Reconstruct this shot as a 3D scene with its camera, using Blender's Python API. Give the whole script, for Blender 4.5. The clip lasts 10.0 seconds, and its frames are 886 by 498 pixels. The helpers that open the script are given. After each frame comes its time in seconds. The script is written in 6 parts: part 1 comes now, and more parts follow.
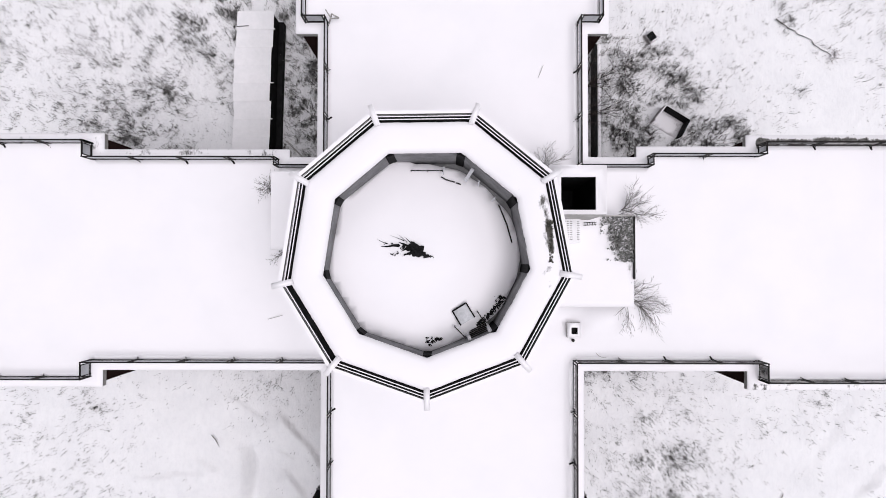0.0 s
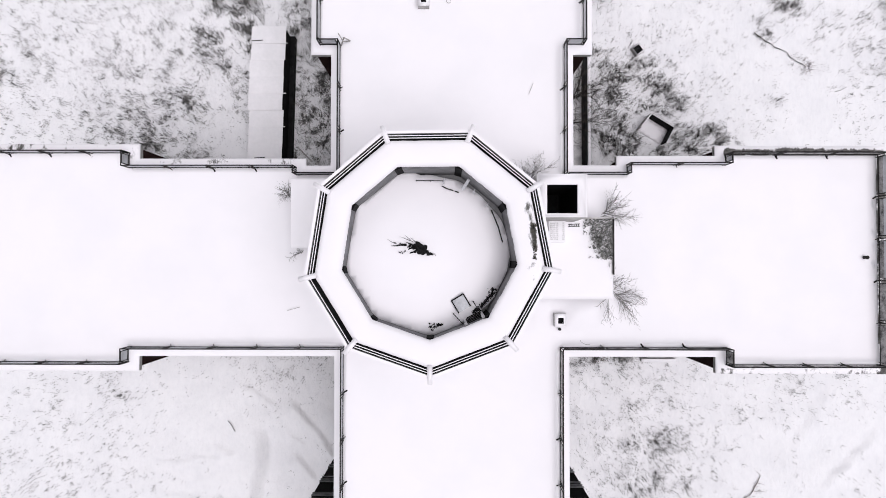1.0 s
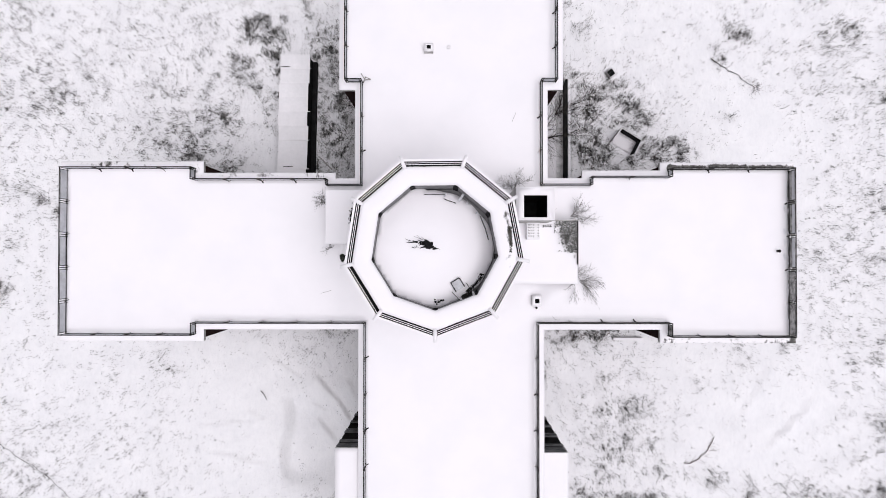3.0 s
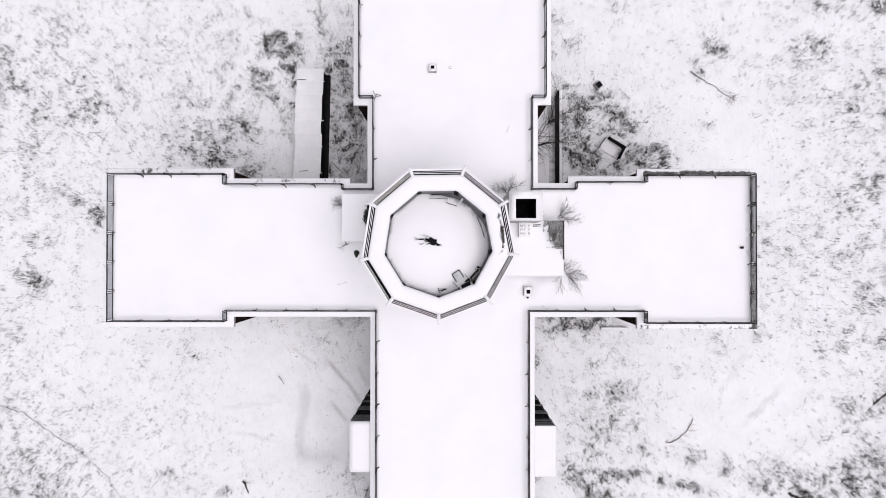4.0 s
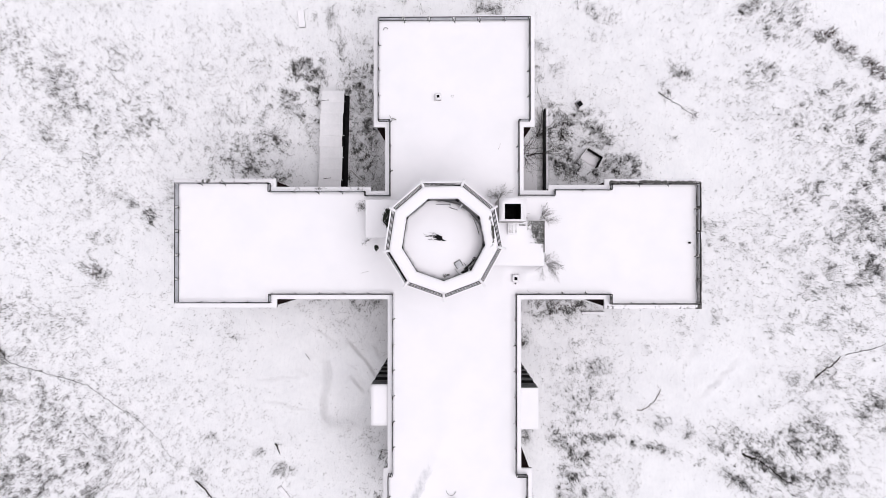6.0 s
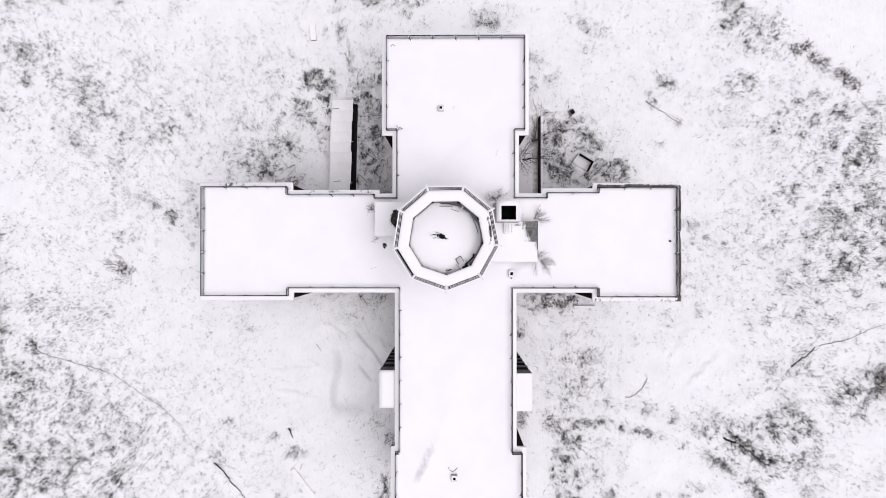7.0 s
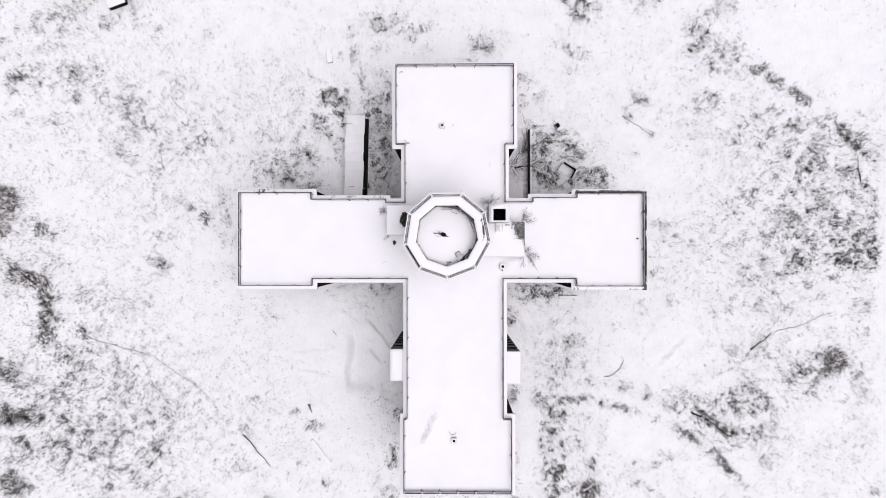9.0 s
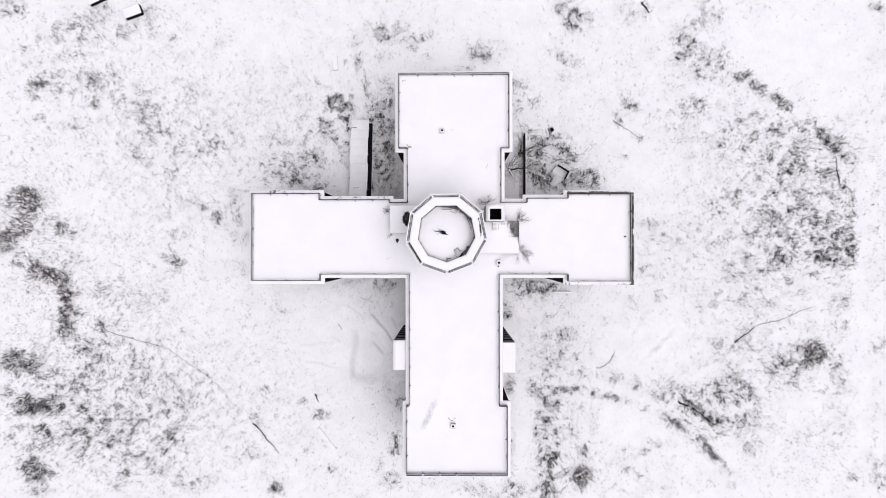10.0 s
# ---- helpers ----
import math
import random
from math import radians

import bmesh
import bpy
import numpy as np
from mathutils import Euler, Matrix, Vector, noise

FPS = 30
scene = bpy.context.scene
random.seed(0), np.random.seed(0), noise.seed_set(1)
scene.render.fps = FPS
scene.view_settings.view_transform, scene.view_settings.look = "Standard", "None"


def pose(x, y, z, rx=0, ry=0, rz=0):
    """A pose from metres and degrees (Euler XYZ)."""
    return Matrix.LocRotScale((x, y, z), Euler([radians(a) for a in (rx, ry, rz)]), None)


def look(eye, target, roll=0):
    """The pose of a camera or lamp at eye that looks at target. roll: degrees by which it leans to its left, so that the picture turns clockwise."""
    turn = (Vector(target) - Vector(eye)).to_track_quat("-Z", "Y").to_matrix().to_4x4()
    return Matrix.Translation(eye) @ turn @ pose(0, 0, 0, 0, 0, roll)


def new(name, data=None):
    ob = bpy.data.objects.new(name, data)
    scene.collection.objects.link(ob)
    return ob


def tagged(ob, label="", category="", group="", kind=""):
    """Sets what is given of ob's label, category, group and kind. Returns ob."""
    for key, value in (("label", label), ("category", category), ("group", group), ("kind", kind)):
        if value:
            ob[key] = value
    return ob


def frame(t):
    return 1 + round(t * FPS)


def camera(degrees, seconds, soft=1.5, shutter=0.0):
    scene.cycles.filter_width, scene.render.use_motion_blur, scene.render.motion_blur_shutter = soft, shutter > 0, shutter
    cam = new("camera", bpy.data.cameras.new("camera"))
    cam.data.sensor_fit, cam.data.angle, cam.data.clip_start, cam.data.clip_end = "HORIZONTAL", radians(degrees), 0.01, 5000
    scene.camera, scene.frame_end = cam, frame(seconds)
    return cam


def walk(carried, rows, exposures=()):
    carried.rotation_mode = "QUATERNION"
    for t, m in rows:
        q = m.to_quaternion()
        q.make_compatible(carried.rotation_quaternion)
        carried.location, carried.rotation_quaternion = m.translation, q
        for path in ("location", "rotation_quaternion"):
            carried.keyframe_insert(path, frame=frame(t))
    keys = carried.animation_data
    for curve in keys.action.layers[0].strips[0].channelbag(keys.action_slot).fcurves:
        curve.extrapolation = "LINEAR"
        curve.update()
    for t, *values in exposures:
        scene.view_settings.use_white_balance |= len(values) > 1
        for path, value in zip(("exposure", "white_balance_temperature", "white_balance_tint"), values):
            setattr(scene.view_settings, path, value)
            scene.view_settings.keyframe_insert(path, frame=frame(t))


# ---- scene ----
# The camera rises over the roof, looking straight down.
cam = camera(70.4, 10.0, 0.5)
PATH = [
    (0, 0.597, -0.356, 46.265, 1.367, 0.289, 0.074),
    (0.5, 0.602, -0.378, 47.93, 1.256, 0.317, 0.035),
    (1, 0.613, -0.424, 49.629, 1.231, 0.331, 0.056),
    (1.5, 0.624, -0.462, 51.293, 1.157, 0.365, 0.048),
    (2, 0.61, -0.464, 53.269, 1.019, 0.376, 0.042),
    (2.5, 0.61, -0.479, 55.523, 0.843, 0.345, 0.028),
    (4, 0.574, -0.709, 63.348, 0.562, 0.483, 0.023),
    (4.5, 0.567, -0.817, 65.953, 0.553, 0.555, 0.008),
    (5, 0.527, -0.814, 68.608, 0.396, 0.542, 0.025),
    (5.5, 0.525, -0.96, 71.213, 0.402, 0.63, -0.013),
    (7, 0.337, -1.274, 79.3, 0.326, 0.648, 0.004),
    (7.5, 0.248, -1.465, 81.985, 0.402, 0.623, -0.014),
    (8, 0.228, -1.493, 84.704, 0.34, 0.67, -0.012),
    (8.5, 0.294, -1.67, 87.419, 0.386, 0.685, -0.052),
    (9, 0.357, -1.767, 90.061, 0.35, 0.68, -0.04),
    (9.5, 0.42, -1.895, 92.692, 0.307, 0.656, -0.067),
    (10, 0.437, -2.148, 94.865, 0.372, 0.685, -0.039),
]
walk(cam, [(t, pose(*p)) for t, *p in PATH])

# ---- built ----
# World, sun and exposure: a bright overcast winter sky.
world = bpy.data.worlds.new("overcast_sky")
scene.world = world
world.use_nodes = True
wn, wl = world.node_tree.nodes, world.node_tree.links
sky = wn.new("ShaderNodeTexSky")
sky.sky_type, sky.sun_disc = "NISHITA", False
sky.sun_elevation, sky.sun_rotation = radians(70), radians(130)
grey = wn.new("ShaderNodeHueSaturation")
grey.inputs["Saturation"].default_value = 0.18
wl.new(sky.outputs["Color"], grey.inputs["Color"])
cast = wn.new("ShaderNodeMix")
cast.data_type, cast.blend_type = "RGBA", "MULTIPLY"
cast.inputs[0].default_value, cast.inputs[7].default_value = 1.0, (1.03, 0.995, 1.01, 1)
wl.new(grey.outputs["Color"], cast.inputs[6])
wl.new(cast.outputs[2], wn["Background"].inputs["Color"])
wn["Background"].inputs["Strength"].default_value = 0.07
sun_data = bpy.data.lights.new("sun", "SUN")
sun_data.energy, sun_data.angle, sun_data.color = 1.5, radians(45), (1.0, 0.955, 1.0)
sun = new("sun", sun_data)
sun.matrix_world = look((10, -8, 60), (0, 0, 0))
scene.view_settings.exposure = 0.575


# ---- materials ----
def material(name, base, rough=0.7, metal=0.0):
    m = bpy.data.materials.new(name)
    m.use_nodes = True
    b = m.node_tree.nodes["Principled BSDF"]
    b.inputs["Base Color"].default_value = (*base, 1)
    b.inputs["Roughness"].default_value, b.inputs["Metallic"].default_value = rough, metal
    b.inputs["Specular IOR Level"].default_value = 0.25
    return m, m.node_tree.nodes, m.node_tree.links, b


def noise_node(n, l, scale, detail=4, rough=0.55, stretch=None):
    co = n.new("ShaderNodeTexCoord")
    tex = n.new("ShaderNodeTexNoise")
    tex.inputs["Scale"].default_value, tex.inputs["Detail"].default_value = scale, detail
    tex.inputs["Roughness"].default_value = rough
    if stretch:
        mp = n.new("ShaderNodeMapping")
        mp.inputs["Scale"].default_value = stretch
        l.new(co.outputs["Object"], mp.inputs["Vector"])
        l.new(mp.outputs["Vector"], tex.inputs["Vector"])
    else:
        l.new(co.outputs["Object"], tex.inputs["Vector"])
    return tex.outputs["Fac"]


def ramp(n, l, fac, stops):
    r = n.new("ShaderNodeValToRGB")
    while len(r.color_ramp.elements) < len(stops):
        r.color_ramp.elements.new(0.5)
    for e, (p, c) in zip(r.color_ramp.elements, stops):
        e.position, e.color = p, (*c, 1)
    l.new(fac, r.inputs["Fac"])
    return r.outputs["Color"]


def mixed(n, l, fac, a, b, kind="MIX"):
    m = n.new("ShaderNodeMix")
    m.data_type, m.blend_type = "RGBA", kind
    for sock, v in ((m.inputs[0], fac), (m.inputs[6], a), (m.inputs[7], b)):
        if isinstance(v, (int, float)):
            sock.default_value = v
        elif isinstance(v, tuple):
            sock.default_value = (*v, 1)
        else:
            l.new(v, sock)
    return m.outputs[2]


def arith(n, l, op, a, b, clamp=False):
    m = n.new("ShaderNodeMath")
    m.operation, m.use_clamp = op, clamp
    for sock, v in zip(m.inputs, (a, b)):
        if isinstance(v, (int, float)):
            sock.default_value = v
        else:
            l.new(v, sock)
    return m.outputs[0]


def bump(n, l, b, height, strength, dist):
    k = n.new("ShaderNodeBump")
    k.inputs["Strength"].default_value, k.inputs["Distance"].default_value = strength, dist
    l.new(height, k.inputs["Height"])
    l.new(k.outputs["Normal"], b.inputs["Normal"])


def mottled(name, dark, light, scale, rough=0.8, metal=0.0, bump_dist=0.01, fine=9.0):
    """A surface that varies at two scales between two colours, with fine relief."""
    m, n, l, b = material(name, light, rough, metal)
    big = noise_node(n, l, scale, 3)
    small = noise_node(n, l, scale * fine, 5, 0.65)
    both = arith(n, l, "ADD", arith(n, l, "MULTIPLY", big, 0.6), arith(n, l, "MULTIPLY", small, 0.4))
    l.new(ramp(n, l, both, [(0.36, dark), (0.62, light)]), b.inputs["Base Color"])
    bump(n, l, b, small, 0.4, bump_dist)
    return m


SNOW, SNOW_GREY = (0.88, 0.865, 0.89), (0.85, 0.84, 0.865)


def snow_material(name, under_dark, under_light, edge=9.0, crust=0.02, thin_snow=0.0, top=SNOW, low=SNOW_GREY, breakup=3.0, crusted=False):
    """Snow over another ground, which shows where the attribute 'bare' is high and the noise breaks the cover."""
    m, n, l, b = material(name, SNOW, 0.65)
    cover = n.new("ShaderNodeAttribute")
    cover.attribute_name = "bare"
    big = noise_node(n, l, 0.35, 4)
    small = arith(n, l, "ADD", arith(n, l, "MULTIPLY", noise_node(n, l, edge, 6, 0.7, (1.0, 0.6, 1.0)), 0.55), arith(n, l, "MULTIPLY", noise_node(n, l, edge * 0.27, 3), 0.45))
    tint = ramp(n, l, big, [(0.35, low), (0.6, top)])
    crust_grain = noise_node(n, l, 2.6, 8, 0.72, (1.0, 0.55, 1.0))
    # The tint paints faint shading of the crust's small relief into the colour.
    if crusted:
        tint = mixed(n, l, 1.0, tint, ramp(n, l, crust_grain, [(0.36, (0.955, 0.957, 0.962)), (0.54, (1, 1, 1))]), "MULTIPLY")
    under = ramp(n, l, noise_node(n, l, 3.0, 6, 0.7), [(0.35, under_dark), (0.7, under_light)])
    open_ = arith(n, l, "ADD", cover.outputs["Fac"], arith(n, l, "MULTIPLY", arith(n, l, "SUBTRACT", small, 0.5), breakup))
    open_ = arith(n, l, "SUBTRACT", open_, 0.42)
    open_ = arith(n, l, "MULTIPLY", open_, 4.0, True)
    open_ = arith(n, l, "MULTIPLY", open_, arith(n, l, "MULTIPLY", cover.outputs["Fac"], 3.0, True))
    thin = arith(n, l, "MULTIPLY", arith(n, l, "MULTIPLY", cover.outputs["Fac"], thin_snow), noise_node(n, l, 2.4, 5, 0.7), True)
    tint = mixed(n, l, thin, tint, under)
    l.new(mixed(n, l, open_, tint, under), b.inputs["Base Color"])
    relief = arith(n, l, "SUBTRACT", arith(n, l, "ADD", big, arith(n, l, "MULTIPLY", small, 0.25)), arith(n, l, "MULTIPLY", open_, 0.4))
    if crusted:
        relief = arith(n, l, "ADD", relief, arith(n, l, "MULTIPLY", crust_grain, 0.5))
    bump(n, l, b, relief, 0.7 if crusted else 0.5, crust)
    return m


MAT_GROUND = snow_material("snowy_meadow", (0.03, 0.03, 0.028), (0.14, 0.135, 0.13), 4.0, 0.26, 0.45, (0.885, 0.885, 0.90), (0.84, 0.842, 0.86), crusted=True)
MAT_SNOW = snow_material("snow", (0.03, 0.029, 0.027), (0.2, 0.195, 0.185), 4.5, 0.02)
MAT_PARAPET = mottled("pale_grey_render", (0.15, 0.15, 0.155), (0.27, 0.27, 0.28), 1.5)
MAT_ROOFSNOW = snow_material("wind_packed_snow", (0.60, 0.60, 0.63), (0.74, 0.74, 0.76), 2.2, 0.02, breakup=1.0)
MAT_CONCRETE = mottled("weathered_concrete", (0.30, 0.29, 0.28), (0.52, 0.51, 0.50), 1.2)
MAT_GREYWALL = mottled("grey_render", (0.22, 0.22, 0.225), (0.34, 0.34, 0.345), 1.5)
MAT_BRICK = mottled("dark_red_render", (0.02, 0.009, 0.009), (0.042, 0.02, 0.018), 1.0)
# Black for dark things, and for shade painted into gaps, openings and recesses.
MAT_BLACK = mottled("black_and_painted_shade", (0.006, 0.006, 0.0065), (0.016, 0.016, 0.017), 2.0)
MAT_STEEL = mottled("rusty_painted_steel", (0.008, 0.008, 0.008), (0.025, 0.023, 0.022), 3.0, 0.55, 0.3, 0.002)
MAT_PANEL = mottled("frosted_grey_sheet", (0.42, 0.43, 0.45), (0.62, 0.63, 0.66), 1.3, 0.6)
MAT_DARKPANEL = mottled("bare_dark_sheet", (0.012, 0.012, 0.012), (0.5, 0.49, 0.485), 2.2, 0.6, 0.2, 0.004, 6.0)
MAT_SHEET = mottled("snow_dusted_roofing_sheet", (0.80, 0.80, 0.815), (0.88, 0.87, 0.89), 0.6, 0.6, 0.0, 0.01, 6.0)
MAT_GRASS = mottled("dead_grass", (0.04, 0.039, 0.038), (0.40, 0.395, 0.385), 1.1, 0.8, 0.0, 0.01, 14.0)
MAT_TWIG = mottled("bare_twigs", (0.03, 0.026, 0.024), (0.09, 0.08, 0.075), 4.0)
MAT_RUSSET = mottled("brown_twigs", (0.06, 0.04, 0.032), (0.15, 0.10, 0.085), 3.0)
MAT_MOSS = mottled("moss_and_rubble", (0.02, 0.022, 0.018), (0.17, 0.16, 0.14), 5.0, 0.9, 0.0, 0.03, 5.0)
MAT_WEED = mottled("snow_flecked_weeds", (0.012, 0.014, 0.011), (0.36, 0.365, 0.35), 7.0, 0.9, 0.0, 0.01, 3.0)
MAT_DULL = mottled("frosted_wire", (0.20, 0.19, 0.18), (0.45, 0.44, 0.43), 4.0)
MAT_PAVING = mottled("snow_dusted_paving", (0.42, 0.42, 0.425), (0.84, 0.835, 0.84), 1.4, 0.6)
MAT_STRAW = mottled("pale_dry_twigs", (0.07, 0.065, 0.06), (0.20, 0.19, 0.18), 4.0)
for matte in (MAT_BLACK, MAT_BRICK, MAT_GRASS, MAT_TWIG, MAT_STEEL):
    matte.node_tree.nodes["Principled BSDF"].inputs["Specular IOR Level"].default_value = 0.1
MAT_LEAF = mottled("dark_evergreen_leaves", (0.015, 0.018, 0.014), (0.05, 0.055, 0.045), 6.0)


# ---- building blocks ----
def mesh_of(name, bm, mat, smooth=False):
    bmesh.ops.recalc_face_normals(bm, faces=bm.faces)
    me = bpy.data.meshes.new(name)
    bm.to_mesh(me)
    bm.free()
    me.materials.append(mat)
    if smooth:
        me.shade_smooth()
    return me


def part(name, bm, mat, parent, label="", smooth=False):
    ob = new(name, mesh_of(name, bm, mat, smooth))
    ob.parent = parent
    if parent is not None and parent.location.length:
        ob.matrix_parent_inverse = Matrix.Translation(-parent.location)
    return tagged(ob, label)


def thing(name, at, label, category, group="", kind=""):
    ob = new(name)
    ob.location = at
    ob.empty_display_size = 0.3
    return tagged(ob, label, category, group, kind)


def box(bm, x0, x1, y0, y1, z0, z1):
    v = [bm.verts.new((x, y, z)) for z in (z0, z1) for x, y in ((x0, y0), (x1, y0), (x1, y1), (x0, y1))]
    for f in ((3, 2, 1, 0), (4, 5, 6, 7), (0, 1, 5, 4), (1, 2, 6, 5), (2, 3, 7, 6), (3, 0, 4, 7)):
        bm.faces.new([v[i] for i in f])
    return v


def boxed(x0, x1, y0, y1, z0, z1, soft=0.0):
    bm = bmesh.new()
    box(bm, x0, x1, y0, y1, z0, z1)
    if soft:
        bmesh.ops.bevel(bm, geom=bm.edges[:], offset=soft, segments=2, affect="EDGES")
    return bm


def beam(bm, p, q, w, h, up=(0, 0, 1)):
    """A bar of section w x h from p to q."""
    p, q = Vector(p), Vector(q)
    d = (q - p).normalized()
    s = d.cross(Vector(up))
    s = s.normalized() if s.length > 1e-4 else Vector((1, 0, 0))
    u = s.cross(d)
    v = []
    for c in (p, q):
        for a, b in ((-1, -1), (1, -1), (1, 1), (-1, 1)):
            v.append(bm.verts.new(c + s * (a * w / 2) + u * (b * h / 2)))
    for f in ((3, 2, 1, 0), (4, 5, 6, 7), (0, 1, 5, 4), (1, 2, 6, 5), (2, 3, 7, 6), (3, 0, 4, 7)):
        bm.faces.new([v[i] for i in f])


def barred(p, q, w, h, up=(0, 0, 1)):
    bm = bmesh.new()
    beam(bm, p, q, w, h, up)
    return bm


def prism(poly, z0, z1):
    bm = bmesh.new()
    lo, hi = [bm.verts.new((x, y, z0)) for x, y in poly], [bm.verts.new((x, y, z1)) for x, y in poly]
    bm.faces.new(hi)
    bm.faces.new(lo[::-1])
    for i in range(len(poly)):
        j = (i + 1) % len(poly)
        bm.faces.new((lo[i], lo[j], hi[j], hi[i]))
    return bm


def inset(poly, d):
    """The polygon moved inwards by d; corners run counter-clockwise."""
    out, k = [], len(poly)
    for i in range(k):
        (ax, ay), (bx, by), (cx, cy) = poly[i - 1], poly[i], poly[(i + 1) % k]
        u, v = Vector((bx - ax, by - ay)).normalized(), Vector((cx - bx, cy - by)).normalized()
        n1, n2 = Vector((-u.y, u.x)), Vector((-v.y, v.x))
        s = (n1 + n2) / (1 + n1.dot(n2))
        out.append((bx + s.x * d, by + s.y * d))
    return out


def strip(outer, inner, z0, z1, a=0, b=None):
    """The ring between two polygons, or the stretch of it from edge a to edge b."""
    bm, k = bmesh.new(), len(outer)
    for i in range(a, k if b is None else b):
        j = (i + 1) % k
        q = (outer[i], outer[j], inner[j], inner[i])
        lo, hi = [bm.verts.new((x, y, z0)) for x, y in q], [bm.verts.new((x, y, z1)) for x, y in q]
        bm.faces.new(hi)
        bm.faces.new(lo[::-1])
        for m in range(4):
            bm.faces.new((lo[m], lo[(m + 1) % 4], hi[(m + 1) % 4], hi[m]))
    bmesh.ops.remove_doubles(bm, verts=bm.verts, dist=1e-4)
    return bm


def wob(x, y, s, seed=0.0):
    return noise.noise((x * s, y * s, seed))


def snow_sheet(name, poly, z, parent, step=0.5, rough=0.03, bare=None, thick=0.0, mat=None, label="", dome=None):
    """A sheet of snow over a polygon, cut into cells, uneven, with the attribute 'bare' where the cover has broken."""
    bm = bmesh.new()
    bm.faces.new([bm.verts.new((x, y, 0)) for x, y in poly])
    for axis in (0, 1):
        lo, hi = min(p[axis] for p in poly), max(p[axis] for p in poly)
        c = math.floor(lo / step) * step + step * 0.5
        while c < hi:
            no = (1, 0, 0) if axis == 0 else (0, 1, 0)
            co = (c, 0, 0) if axis == 0 else (0, c, 0)
            bmesh.ops.bisect_plane(bm, geom=bm.verts[:] + bm.edges[:] + bm.faces[:], plane_co=co, plane_no=no)
            c += step
    for v in bm.verts:
        edge = v.is_boundary
        x, y = v.co.x, v.co.y
        v.co.z = z + (dome(x, y) if dome else 0) + (0 if edge else rough * (wob(x, y, 0.5) + 0.5 * wob(x, y, 1.7, 3)))
    if thick:
        rim = [e for e in bm.edges if e.is_boundary]
        made = bmesh.ops.extrude_edge_only(bm, edges=rim)["geom"]
        for v in made:
            if isinstance(v, bmesh.types.BMVert):
                v.co.z -= thick
    me = mesh_of(name, bm, mat or MAT_SNOW, True)
    at = me.attributes.new("bare", "FLOAT", "POINT")
    if bare:
        at.data.foreach_set("value", [bare(v.co.x, v.co.y) for v in me.vertices])
    ob = new(name, me)
    if parent is not None:
        ob.parent = parent
        ob.matrix_parent_inverse = Matrix.Translation(-parent.location)
    return tagged(ob, label)


def blob(x, y, cx, cy, rx, ry, turn=0.0):
    c, s = math.cos(radians(turn)), math.sin(radians(turn))
    dx, dy = x - cx, y - cy
    u, v = (dx * c + dy * s) / rx, (-dx * s + dy * c) / ry
    return math.exp(-(u * u + v * v))


# ---- the meadow ----
# Patches of dead grass: centre, half widths, turn, strength.
MEADOW_NORTHWEST = [
    (-66.5, 35.2, 1.7, 1.2, -0, 0.6), (-65.7, 34.4, 1, 0.4, -0, 0.5), (-59.1, 31.7, 1.2, 1.4, -60, 0.5), (-56.5, 32.6, 1.5, 1, 30, 0.4), (-54, 33.4, 1.2, 1.7, -0, 0.35), (-52.2, 34.7, 1, 1.2, -0, 0.45),
    (-50, 31.4, 2.4, 0.7, -0, 0.45), (-47, 33.4, 1.7, 1, 20, 0.4), (-44.9, 33.8, 0.9, 2, -0, 0.35), (-62.2, 30.5, 0.7, 0.5, -0, 0.5), (-55.7, 30.4, 0.7, 0.7, -0, 0.5), (-63.9, 29.2, 0.8, 0.4, -0, 0.4),
    (-56.5, 28.1, 1.9, 0.5, 5, 0.5), (-65.2, 27, 0.9, 0.5, -20, 0.4), (-59.6, 25.3, 0.9, 0.6, -0, 0.3), (-62, 24, 1.2, 0.9, 20, 0.8),
]
MEADOW_NORTHWEST_B = [
    (-63, 21.9, 0.9, 0.5, -30, 0.5), (-59.1, 22.7, 0.7, 0.9, -40, 0.5), (-57.1, 22.9, 0.4, 0.9, 20, 0.7), (-55.7, 25, 0.7, 0.5, -0, 0.8), (-53.9, 24, 1, 1.4, 30, 0.6), (-50.9, 24, 0.9, 1.2, -0, 0.4),
    (-53.9, 20.8, 0.8, 0.9, 10, 0.6), (-49.8, 21.4, 1.2, 0.7, -0, 0.35), (-46.1, 22, 0.9, 0.7, -0, 0.3), (-42.3, 29.7, 0.7, 0.5, -0, 0.6), (-41, 30.5, 0.8, 0.5, -0, 0.4), (-41, 27.8, 1, 0.9, -0, 0.25),
    (-38.4, 23, 0.9, 0.9, -0, 0.35), (-41, 24.2, 0.7, 0.6, -0, 0.3), (-40.7, 20.9, 0.7, 0.5, -0, 0.3), (-44.8, 18.8, 4.3, 1.9, -25, 0.22),
]
MEADOW_NORTHWEST_C = [
    (-44.4, 16.6, 2.4, 1.5, -20, 0.35), (-46.5, 12.5, 1.4, 0.9, -20, 0.5), (-40.9, 11.9, 1, 2.2, 10, 0.35), (-43.1, 9.6, 1.2, 0.7, -0, 0.25), (-56.5, 17.1, 1.4, 0.9, -0, 0.2), (-62.1, 18.4, 0.7, 0.4, -0, 0.4),
    (-62.1, 14.1, 1, 0.4, 10, 0.3), (-52.8, 18.4, 0.5, 0.3, -0, 0.35), (-52.6, 13, 0.5, 0.3, -0, 0.3), (-34.1, 30.3, 1.5, 1, 20, 0.16),
]
